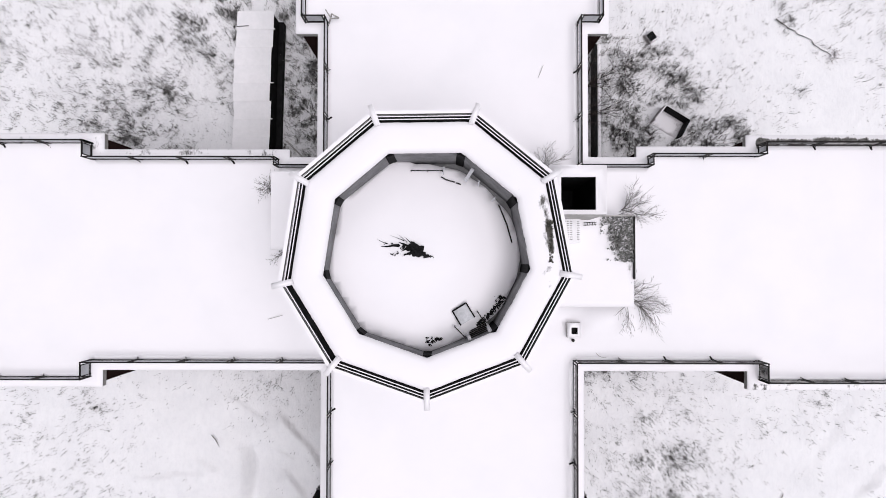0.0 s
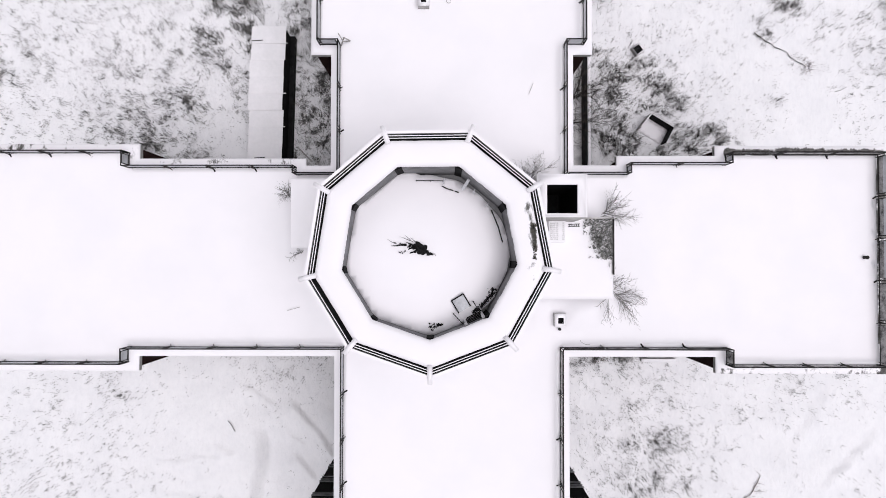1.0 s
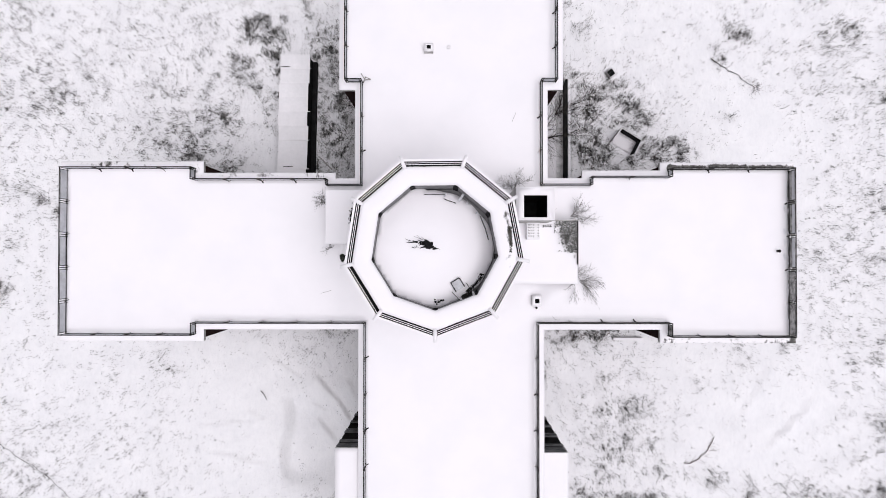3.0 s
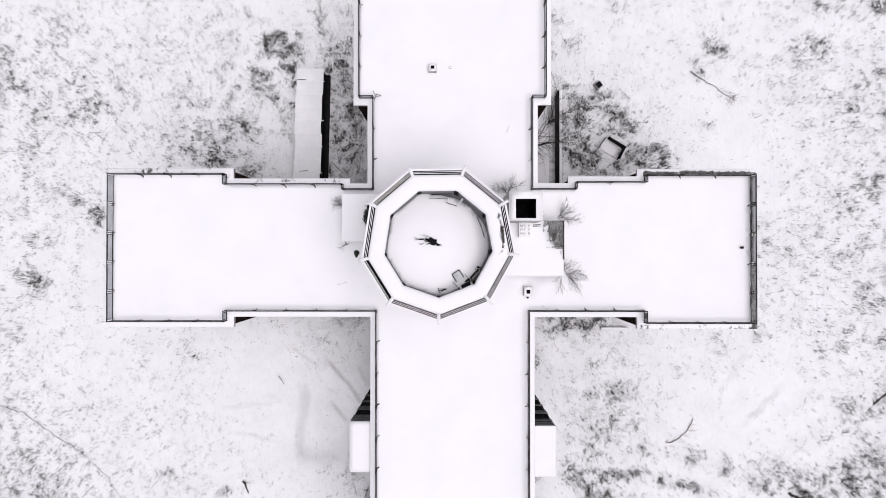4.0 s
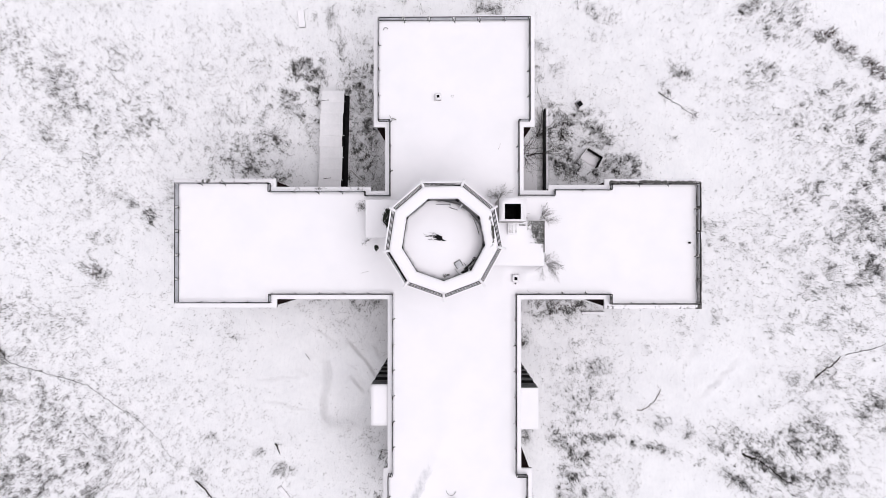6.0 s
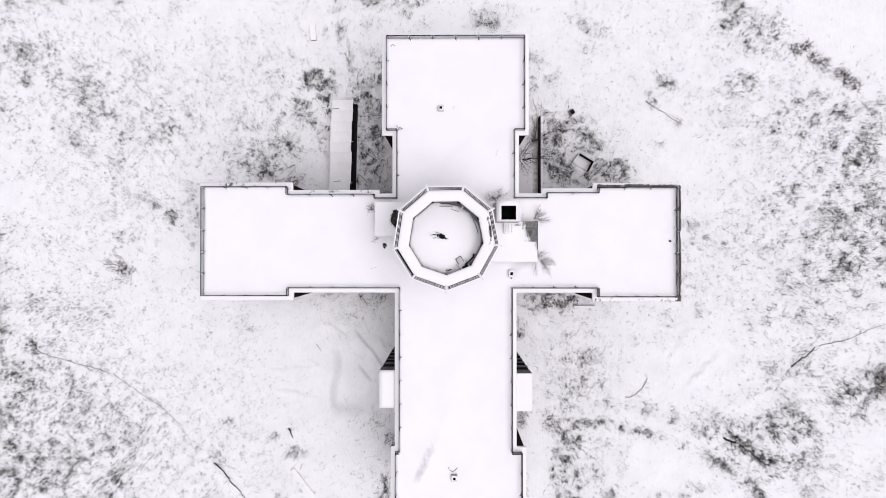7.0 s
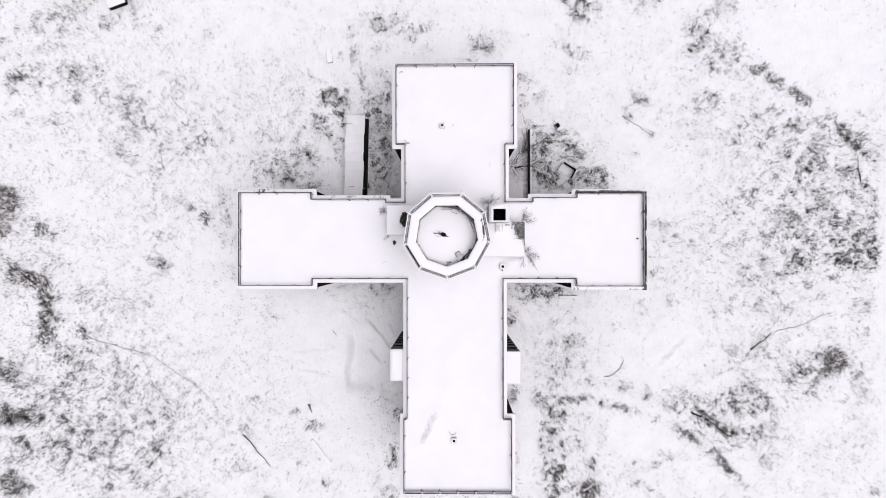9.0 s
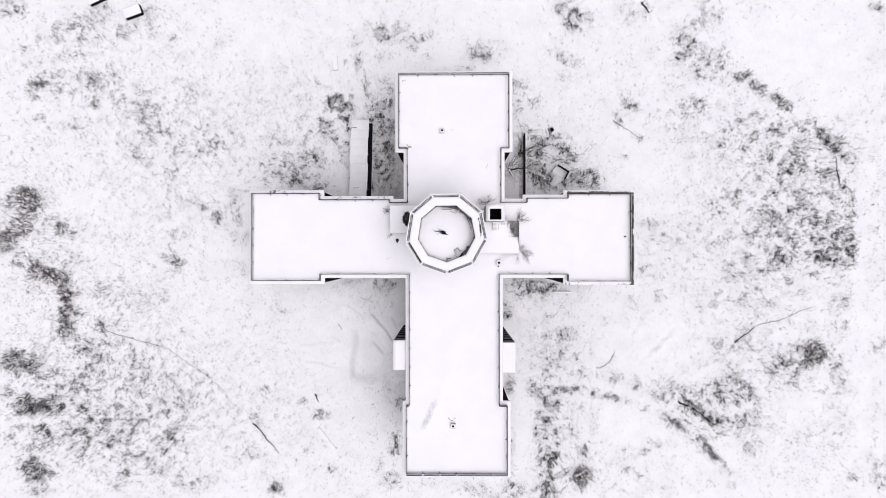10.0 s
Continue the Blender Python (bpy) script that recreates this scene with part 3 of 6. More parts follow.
YARD_SOUTHEAST = [
    (12.5, -7, 1.7, 0.7, -0, 0.9), (14.2, -7.4, 0.9, 0.7, -0, 0.8), (11.2, -7.8, 1, 0.7, -0, 0.5), (16.3, -7.4, 1, 0.7, -0, 0.5), (9.1, -11.2, 0.7, 1.2, -0, 0.8), (9.5, -9.9, 1.2, 1.7, -0, 0.25),
    (9.5, -21, 0.7, 0.9, -0, 0.8), (9.1, -22.7, 0.5, 0.9, -0, 0.7), (9.5, -29.5, 0.4, 1, -0, 0.6), (9.8, -31.1, 0.7, 1.2, -0, 0.6), (9.5, -34.5, 0.5, 1.2, -0, 0.6), (10.1, -37.1, 0.9, 1, -0, 0.4),
    (14.6, -25.2, 1, 1.7, -0, 0.9), (14.6, -28.6, 1.2, 1.7, -0, 0.9), (14.8, -32, 1.2, 1.7, -0, 0.9), (14.6, -35.4, 1.2, 1.7, -0, 0.9),
]
YARD_SOUTHEAST_B = [
    (14.6, -38.3, 1.4, 1, -0, 0.9), (14.6, -18.4, 0.5, 4.3, -0, 0.35), (12.9, -16.7, 0.3, 5.1, -0, 0.25), (18, -15, 1.7, 1.2, -0, 0.35), (15.9, -14.2, 1.2, 2.6, -0, 0.25), (23.1, -12.9, 0.5, 0.4, -0, 0.7),
    (17.6, -18.4, 2, 1.5, -0, 0.4), (20.1, -20.1, 1.5, 0.7, -10, 0.45), (24.8, -20.9, 1.2, 0.7, -15, 0.6), (14.2, -22.7, 2, 0.7, -0, 0.6), (17.6, -22.7, 1.7, 0.5, -5, 0.7), (20.1, -22.6, 1, 0.5, -10, 0.7),
    (22.6, -23.2, 1, 0.5, -10, 0.8), (24.8, -23.9, 1, 0.5, -15, 0.8), (26.9, -24.5, 0.7, 0.4, -15, 0.7), (19.2, -35.8, 1.7, 1.4, -0, 0.7),
]
YARD_SOUTHEAST_C = [
    (20.1, -31.1, 0.7, 1, 20, 0.6), (20.9, -32, 0.5, 0.9, -0, 0.5), (19.3, -29, 0.7, 0.7, -0, 0.4), (18.8, -26, 1, 1, -0, 0.45), (22.2, -27.3, 0.7, 0.9, -0, 0.5), (26.4, -31.1, 1, 0.6, -0, 0.4),
]
PATCHES = MEADOW_NORTHWEST + MEADOW_NORTHWEST_B + MEADOW_NORTHWEST_C + MEADOW_WEST + MEADOW_WEST_B + MEADOW_WEST_C + MEADOW_SOUTHWEST + MEADOW_SOUTHWEST_B + MEADOW_SOUTHWEST_C + MEADOW_SOUTHWEST_D + MEADOW_NORTHEAST + MEADOW_NORTHEAST_B + MEADOW_NORTHEAST_C + MEADOW_EAST + MEADOW_EAST_B + MEADOW_EAST_C + MEADOW_SOUTHEAST + MEADOW_SOUTHEAST_B + MEADOW_SOUTHEAST_C + NORTH_STRIP + NORTH_STRIP_B + YARD_NORTHEAST + YARD_NORTHEAST_B + YARD_NORTHWEST + YARD_NORTHWEST_B + YARD_NORTHWEST_C + SOUTH_STRIP + SOUTH_STRIP_B + YARD_SOUTHEAST + YARD_SOUTHEAST_B + YARD_SOUTHEAST_C
# Wide thin growth, bare snow, and worn tracks (two ends, half width, share that is worn away).
REGIONS = [
    (-54, -23, 12, 11, 0, 0.2), (-43, -27, 9, 9, 0, 0.16), (-62, 1, 6, 9, 0, 0.16), (-43, 14, 9, 8, -30, 0.05), (-20, 12, 6, 7, 0, 0.22), (-9.2, 12.4, 2.2, 6.6, 0, 0.7),
    (15.5, 12.5, 4.2, 5.5, 0, 0.2), (20, 9, 4, 2.5, 0, 0.15), (50, 9, 11, 9, 10, 0.22), (38, 22, 5, 8, -20, 0.14), (46, -18, 12, 8, -15, 0.16), (15.9, -29, 1.2, 8.5, 0, 0.55), (37, -26.5, 4, 2.2, -35, 0.3), (47, -2, 13, 6, 0, 0.2),
    (16, -14, 5, 8, 0, 0.14), (14, -7.6, 6, 1.4, 0, 0.2), (-28, 20, 9, 9, 0, 0.10), (-30, -20, 9, 6, 0, 0.07), (-42, 8, 12, 16, 0, 0.07), (-52, 28, 10, 8, 0, 0.06), (-22, -31, 9, 6, 0, 0.06), (24, -36, 9, 5, 0, 0.08), (56, -28, 9, 9, 0, 0.05),
]
CLEAR = [
    (-27.9, 29.8, 4.7, 3.2, 0), (52, 28.6, 8.4, 6.5, 0), (45.6, 31.3, 4.6, 3.4, 0), (58, 21.8, 3.4, 4.6, 0),
    (-17.7, 18.8, 1.3, 0.7, 20), (-18.0, 13.6, 0.9, 1.3, 0), (-20.8, 10.4, 1.5, 0.8, 0), (-16.8, 10.6, 1.3, 0.8, 0), (-20.5, 14.5, 0.9, 0.7, 0), (16.9, 10.0, 1.3, 1.3, 0),
    (30.8, -16.1, 6.5, 4.2, 38), (27, -28.2, 4.6, 3, -25), (11.2, -27.5, 1, 8.4, 0), (-17.7, 12.7, 1.5, 1, 0),
    (-17.1, -14.6, 5.3, 4.2, 0), (-11.7, -16.2, 3, 3.8, 0), (-59.4, -10.1, 1.1, 1.7, 0), (-56.4, 6, 3.4, 2.1, 0),
    (29.7, 10.5, 2.6, 4.6, 0), (24, -16.1, 1.9, 2.3, 0), (-15.6, 8.3, 1.5, 1.9, 0), (52.6, -25.1, 4.6, 2.7, 0),
]
TRACKS = [
    (10, 29.6, 15.7, 20.4, 0.69, 0.6), (15.7, 20.4, 22.9, 10.5, 0.69, 0.5), (14.6, 29.6, 20.3, 21.2, 0.46, 0.5), (51.6, 16.1, 47.4, 7.4, 0.53, 0.8), (47.4, 7.4, 40.2, 0.6, 0.61, 0.7),
    (16.4, -21.6, 25.5, -22.8, 0.38, 0.6), (25.5, -22.8, 31.9, -24.8, 0.46, 0.6), (-15.5, 29.7, -12.9, 19, 0.38, 0.9), (41.7, -10, 58.5, -5.5, 0.46, 0.4), (62.1, 7.4, 62.0, -15, 0.9, 0.85),
    (62.0, -15, 61.9, -40, 0.9, 0.85), (60.8, -6.2, 42.2, -15.4, 0.7, 0.7), (51.4, -26.5, 59.1, -15.9, 0.6, 0.55), (53.4, -28, 60.5, -18, 0.5, 0.5), (40, -12, 36, -18, 0.6, 0.6),
]


def value_noise(x, y, scale, seed):
    """Smooth lattice noise from 0 to 1 on arrays."""
    rng = np.random.default_rng(seed)
    table = rng.random((256, 256))
    u, v = x * scale, y * scale
    i, j = np.floor(u).astype(int), np.floor(v).astype(int)
    fu, fv = u - i, v - j
    fu, fv = fu * fu * (3 - 2 * fu), fv * fv * (3 - 2 * fv)
    a, b = table[i % 256, j % 256], table[(i + 1) % 256, j % 256]
    c, d = table[i % 256, (j + 1) % 256], table[(i + 1) % 256, (j + 1) % 256]
    return (a * (1 - fu) + b * fu) * (1 - fv) + (c * (1 - fu) + d * fu) * fv


GRID = 0.2


def thickness_map():
    """How thick the dead grass stands, from 0 to 1, on a grid over the meadow."""
    xs, ys = np.arange(-78, 78, GRID), np.arange(-48, 48, GRID)
    x, y = np.meshgrid(xs, ys)
    wx = x + 0.6 * (value_noise(x, y, 0.6, 31) - 0.5) + 0.9 * (value_noise(x, y, 1.7, 33) - 0.5)
    wy = y + 0.6 * (value_noise(x, y, 0.6, 32) - 0.5) + 0.9 * (value_noise(x, y, 1.7, 34) - 0.5)
    ox, oy = wx - x, wy - y
    broad = value_noise(x, y, 0.11, 7)
    base = BASE_GROWTH * (0.35 + 1.3 * broad)
    for cx, cy, rx, ry, turn, s in PATCHES + REGIONS:
        rx, ry = max(rx, 0.4) * 1.3, max(ry, 0.4) * 1.3
        far = 2.0 * max(rx, ry) + 1.2
        i0, i1 = np.searchsorted(xs, (cx - far, cx + far))
        j0, j1 = np.searchsorted(ys, (cy - far, cy + far))
        if i0 == i1 or j0 == j1:
            continue
        c, n = math.cos(radians(turn)), math.sin(radians(turn))
        cut, k = np.s_[j0:j1, i0:i1], min(1.0, min(rx, ry) / 1.5)
        dx, dy = x[cut] - cx + k * ox[cut], y[cut] - cy + k * oy[cut]
        u, v = (dx * c + dy * n) / rx, (-dx * n + dy * c) / ry
        base[cut] += 0.78 * s * np.exp(-(u * u + v * v) ** 1.5)
    for cx, cy, rx, ry, turn in CLEAR:
        c, n = math.cos(radians(turn)), math.sin(radians(turn))
        u, v = ((wx - cx) * c + (wy - cy) * n) / rx, (-(wx - cx) * n + (wy - cy) * c) / ry
        base = base * (1 - 0.92 * np.exp(-(u * u + v * v) ** 2))
    for ax, ay, bx, by, w, s in TRACKS:
        f = np.clip(((x - ax) * (bx - ax) + (y - ay) * (by - ay)) / ((bx - ax) ** 2 + (by - ay) ** 2), 0, 1)
        base = base * (1 - s * np.exp(-((x - ax - f * (bx - ax)) ** 2 + (y - ay - f * (by - ay)) ** 2) / (w * w)))
    tufted = np.clip((0.55 * value_noise(x, y, 1.3, 6) + 0.45 * value_noise(x, y, 2.9, 8) - 0.30) / 0.36, 0, 1)
    level = 1 - np.exp(-1.35 * base)
    return xs, ys, np.clip(level * (0.28 + 1.2 * tufted), 0, 1)


BASE_GROWTH = 0.046
MAP_X, MAP_Y, MAP = thickness_map()


def patchiness(x, y):
    """The thickness of the grass at arrays of places."""
    u, v = np.clip((x - MAP_X[0]) / GRID, 0, len(MAP_X) - 1.001), np.clip((y - MAP_Y[0]) / GRID, 0, len(MAP_Y) - 1.001)
    i, j = u.astype(int), v.astype(int)
    fu, fv = u - i, v - j
    return (MAP[j, i] * (1 - fu) + MAP[j, i + 1] * fu) * (1 - fv) + (MAP[j + 1, i] * (1 - fu) + MAP[j + 1, i + 1] * fu) * fv


# Crests of the drifts: place, half length, turn, height.
DRIFT_CRESTS = [
    (-10.75, -12.65, 1.5, -50, 0.34), (-9.05, -14.85, 1.25, -58, 0.34), (-10.65, -16.8, 1.2, -50, 0.30), (-11.35, -14.6, 0.8, -22, 0.16), (-16.9, -15.4, 0.9, -36, 0.16), (-8.2, -12.9, 1.0, -60, 0.14),
    (32.0, -16.0, 3.2, 45, 0.22), (29.0, -13.0, 3.4, 59, 0.14), (-18.8, -19.2, 2.6, -14, 0.14), (-19.4, -16.0, 2.4, 7, 0.12), (-14.2, -11.0, 1.6, -30, 0.12), (12.2, -18.0, 6.0, 90, 0.10), (14.9, -17.0, 6.0, 90, 0.10),
]


def ground_height(x, y):
    z = 0.25 * (value_noise(x, y, 0.06, 11) - 0.5) + 0.10 * (value_noise(x, y, 0.4, 12) - 0.5) + 0.04 * (value_noise(x, y, 1.7, 13) - 0.5)
    # wind-blown drifts beside the south wing: a scoured hollow with a soft step along its edge
    edge = np.clip((x + 14.75 + 0.25 * np.sin(y * 0.9) + 0.5 * (value_noise(x, y, 0.5, 51) - 0.5)) / 1.25, 0, 1)
    z = z - 0.95 * edge * edge * (3 - 2 * edge) * np.exp(-((y + 17.4) / 3.8) ** 6) * np.clip((-6.5 - x) / 7.0, 0, 1)
    for cx, cy, long, turn, h in DRIFT_CRESTS:
        c, n = math.cos(radians(turn)), math.sin(radians(turn))
        along, across = (x - cx) * c + (y - cy) * n, -(x - cx) * n + (y - cy) * c + 0.12 * np.sin(x * 2.3 + y * 1.7)
        face = np.where(across < 0, np.clip(1 + across / 1.3, 0, 1) ** 1.5, np.clip(1 - across / 0.28, 0, 1))
        z = z + 1.15 * h * face * np.exp(-(along / long) ** 4)
    # the sunken yard beside the north wing
    z = np.where((x > 6.5) & (x < 11.76) & (y > 4.0) & (y < 15.9), -1.3, z)
    return z


def graded(lo, hi, step, far):
    inner = np.arange(lo, hi + step / 2, step)
    out = step * np.cumsum(1.35 ** np.arange(1, 30))
    out = out[out < far]
    return np.concatenate((lo - out[::-1], inner, hi + out))


def build_ground():
    xs, ys = graded(-76, 76, 0.4, 1500), graded(-46, 46, 0.4, 1500)
    xs = np.sort(np.concatenate((xs[np.abs(xs - 11.76) > 0.3], [11.68, 11.84])))
    xs = np.sort(np.concatenate((xs, np.arange(-15.5, -7.5, 0.4) + 0.1, np.arange(-15.5, -7.5, 0.4) + 0.25)))
    ys = np.sort(np.concatenate((ys, np.arange(-21.2, -10.0, 0.4) + 0.07, np.arange(-21.2, -10.0, 0.4) + 0.25)))
    gx, gy = np.meshgrid(xs, ys)
    x, y = gx.ravel(), gy.ravel()
    z = ground_height(x, y)
    n, m = len(xs), len(ys)
    idx = np.arange(n * m).reshape(m, n)
    quads = np.stack((idx[:-1, :-1], idx[:-1, 1:], idx[1:, 1:], idx[1:, :-1]), -1).reshape(-1, 4)
    me = bpy.data.meshes.new("ground")
    me.from_pydata(np.stack((x, y, z), 1).tolist(), [], quads.tolist())
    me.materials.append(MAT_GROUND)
    me.shade_smooth()
    at = me.attributes.new("bare", "FLOAT", "POINT")
    at.data.foreach_set("value", (0.48 * patchiness(x, y)).astype(np.float32))
    tagged(new("ground", me), "snow-covered meadow with dead grass showing through", "ground", kind="structure")


HOUSE = [
    (-24.37, -5.95), (-15.08, -5.95), (-15.08, -5.19), (-5.09, -5.19), (-5.09, -20.3), (-5.46, -20.3), (-5.46, -29.63), (7.8, -29.63),
    (7.8, -20.3), (6.84, -20.3), (6.84, -5.19), (14.28, -5.19), (14.28, -6.04), (22.95, -6.04), (22.95, 5.54), (14.32, 5.54),
    (14.32, 5.02), (9.31, 5.02), (9.31, 4.53), (7.08, 4.53), (7.08, 10.26), (8.06, 10.26), (8.06, 20.27), (-6.35, 20.27),
    (-6.35, 10.26), (-5.32, 10.26), (-5.32, 4.52), (-6.6, 4.52), (-6.6, 4.88), (-15.15, 4.88), (-15.15, 5.63), (-24.37, 5.63),
]


def inside(x, y, poly):
    hit = np.zeros(x.shape, bool)
    for i in range(len(poly)):
        (ax, ay), (bx, by) = poly[i - 1], poly[i]
        if ay != by:
            hit ^= ((ay > y) != (by > y)) & (x < (bx - ax) * (y - ay) / (by - ay) + ax)
    return hit


def build_grass():
    """Thin upright stalks in fanned tufts, all over the meadow, and single ones between them."""
    rng = np.random.default_rng(21)

    def scatter(k, chance, floor, low, high, spread):
        tx, ty = rng.uniform(-74, 74, k), rng.uniform(-44, 44, k)
        p = patchiness(tx, ty)
        keep = (rng.random(k) < floor + p * chance) & ~inside(tx, ty, HOUSE) & ~((tx > 6.5) & (tx < 11.95) & (ty > 4) & (ty < 16.2))
        keep &= ~((tx > -14.5) & (tx < -11.4) & (ty > 5) & (ty < 17.6))
        tx, ty, p = tx[keep], ty[keep], p[keep]
        per = np.round(rng.uniform(low, high, len(tx)) * (0.55 + 0.75 * p)).astype(int) + 1
        n = per.sum()
        wide = np.repeat(rng.uniform(0.5, 1.4, len(tx)), per) * spread
        ox, oy = rng.normal(0, 1, n) * wide, rng.normal(0, 1, n) * wide
        way, bend = np.repeat(rng.uniform(0, 6.283, len(tx)), per), np.repeat(rng.uniform(0.0, 0.2, len(tx)), per)
        size = np.repeat(rng.uniform(0.7, 1.25, len(tx)) * (0.72 + 0.5 * p), per)
        return np.repeat(tx, per) + ox, np.repeat(ty, per) + oy, size, np.cos(way) * bend + ox * 0.5, np.sin(way) * bend + oy * 0.5

    parts = [scatter(360000, 0.9, 0.0, 5, 12, 0.12), scatter(110000, 0.9, 0.0, 0, 2, 0.05)]
    x, y, size, fan_x, fan_y = (np.concatenate(q) for q in zip(*parts))
    n = len(x)
    length = rng.uniform(0.18, 0.68, n) * size
    lx, ly = fan_x + rng.normal(0, 0.13, n), fan_y + rng.normal(0, 0.13, n)
    norm = np.sqrt(1 + lx * lx + ly * ly)
    dx, dy, dz = lx / norm, ly / norm, 1 / norm
    z = ground_height(x, y) - 0.02
    w = rng.uniform(0.012, 0.03, n)
    turn = rng.uniform(0, 6.283, n)
    sx, sy = np.cos(turn) * w / 2, np.sin(turn) * w / 2
    base_a = np.stack((x - sx, y - sy, z), 1)
    base_b = np.stack((x + sx, y + sy, z), 1)
    mid = 0.6
    ma = np.stack((x + dx * length * mid - sx * 0.8, y + dy * length * mid - sy * 0.8, z + dz * length * mid), 1)
    mb = np.stack((x + dx * length * mid + sx * 0.8, y + dy * length * mid + sy * 0.8, z + dz * length * mid), 1)
    tip = np.stack((x + dx * length * 1.3, y + dy * length * 1.3, z + dz * length * 0.96), 1)
    verts = np.stack((base_a, base_b, mb, ma, tip), 1).reshape(-1, 3)
    b = np.arange(n)[:, None] * 5
    loops = np.concatenate((b, b + 1, b + 2, b + 3, b + 3, b + 2, b + 4), 1).ravel()
    me = bpy.data.meshes.new("dead_grass")
    me.vertices.add(len(verts))
    me.vertices.foreach_set("co", verts.ravel())
    me.loops.add(len(loops))
    me.loops.foreach_set("vertex_index", loops)
    me.polygons.add(2 * n)
    me.polygons.foreach_set("loop_start", (np.arange(n)[:, None] * 7 + np.array([0, 4])).ravel())
    me.update(calc_edges=True)
    me.validate()
    me.materials.append(MAT_GRASS)
    tagged(new("dead_grass", me), "dry grey-brown grass stalks sticking out of the snow", "grass", kind="stuff")


build_ground()
build_grass()

# ---- the building ----
ROOF, RAIL = 17.6, 0.95
house = thing("building", (0, 0, 0), "cross-shaped flat-roofed abandoned building under fresh snow", "building")
part("wall", prism(inset(HOUSE, 0.16), -1.6, ROOF - 0.4), MAT_BRICK, house, "dark red-brown rendered outer wall")
part("roof", prism(inset(HOUSE, 0.45), ROOF - 0.4, ROOF - 0.08), MAT_CONCRETE, house)
LINE = inset(HOUSE, 0.47)
part("ledge", strip(HOUSE, inset(HOUSE, 0.52), ROOF - 0.38, ROOF - 0.04), MAT_CONCRETE, house, "pale concrete roof edge")


def ledge_bare(x, y):
    b = 0.0
    if y > 4.9 and x > 14.7:
        b = 0.0 if y > 5.42 else 0.8
    elif y > 4.4 and x < -7:
        b = 0.30 + 0.2 * wob(x, y, 0.4, 2)
    elif x > 22.4:
        b = 0.7
    elif y < -5.8 and x > 14.0:
        b = 0.35
    return b


def ledge_snow():
    bm, out, inn = bmesh.new(), inset(HOUSE, -0.02), inset(HOUSE, 0.5)
    k = len(HOUSE)
    for i in range(k):
        j = (i + 1) % k
        a, b = Vector(out[i]), Vector(out[j])
        c, d = Vector(inn[i]), Vector(inn[j])
        cells = max(1, int((b - a).length / 0.4))
        rows = []
        for s in range(cells + 1):
            f = s / cells
            o, q = a.lerp(b, f), c.lerp(d, f)
            jit = 0.02 * wob(o.x, o.y, 1.3, 5)
            row = []
            for g, h in ((0.0, 0.0), (0.06, 0.075), (0.5, 0.10 + jit), (1.0, 0.09)):
                e = o.lerp(q, g)
                row.append(bm.verts.new((e.x, e.y, ROOF - 0.05 + h)))
            rows.append(row)
        for r0, r1 in zip(rows, rows[1:]):
            for m in range(3):
                bm.faces.new((r0[m], r1[m], r1[m + 1], r0[m + 1]))
    bmesh.ops.remove_doubles(bm, verts=bm.verts, dist=0.002)
    me = mesh_of("ledge_snow", bm, MAT_SNOW, True)
    at = me.attributes.new("bare", "FLOAT", "POINT")
    at.data.foreach_set("value", [ledge_bare(v.co.x, v.co.y) for v in me.vertices])
    new("ledge_snow", me).parent = house


ledge_snow()


def roof_drift(x, y):
    z = 0.38 * blob(x, y, 7.84, -2.64, 1.6, 0.45, 8) + 0.30 * blob(x, y, 7.08, -3.35, 1.5, 0.4, 12) - 0.55 * blob(x, y, 6.18, -3.26, 0.7, 0.7) + 0.35 * blob(x, y, 6.18, -3.30, 1.2, 1.15)
    z += 0.12 * blob(x, y, 19.61, -5.13, 3, 0.5) + 0.10 * blob(x, y, -19.59, -5.13, 4, 0.5) + 0.12 * blob(x, y, -1.27, -20.61, 0.5, 3.5, -23)
    return z


def roof_bare_and_shade(x, y):
    # Blobs near y -4 to -5 paint in the grey shading of low drifts.
    b = 0.48 * blob(x, y, -1.76, -21.01, 0.75, 3.4, -23) + 0.4 * blob(x, y, -2.54, -22.77, 0.5, 1.6, -30) + 0.35 * blob(x, y, 19.12, -4.93, 2.5, 0.4) + 0.3 * blob(x, y, -20.57, -5.03, 2.0, 0.35) + 0.3 * blob(x, y, 11.2, -3.9, 1.6, 0.35, 4) + 0.25 * blob(x, y, 17.2, -4.4, 1.2, 0.3, 10)
    return b + 0.9 * blob(x, y, 22.3, 0.46, 0.22, 6) * (0.6 + 0.8 * wob(x, y, 2.5, 4))


snow_sheet("roof_snow", inset(HOUSE, 0.44), ROOF + 0.03, house, 0.33, 0.035, roof_bare_and_shade, 0.12, MAT_ROOFSNOW, "smooth white snow blanket on the flat roof", roof_drift)


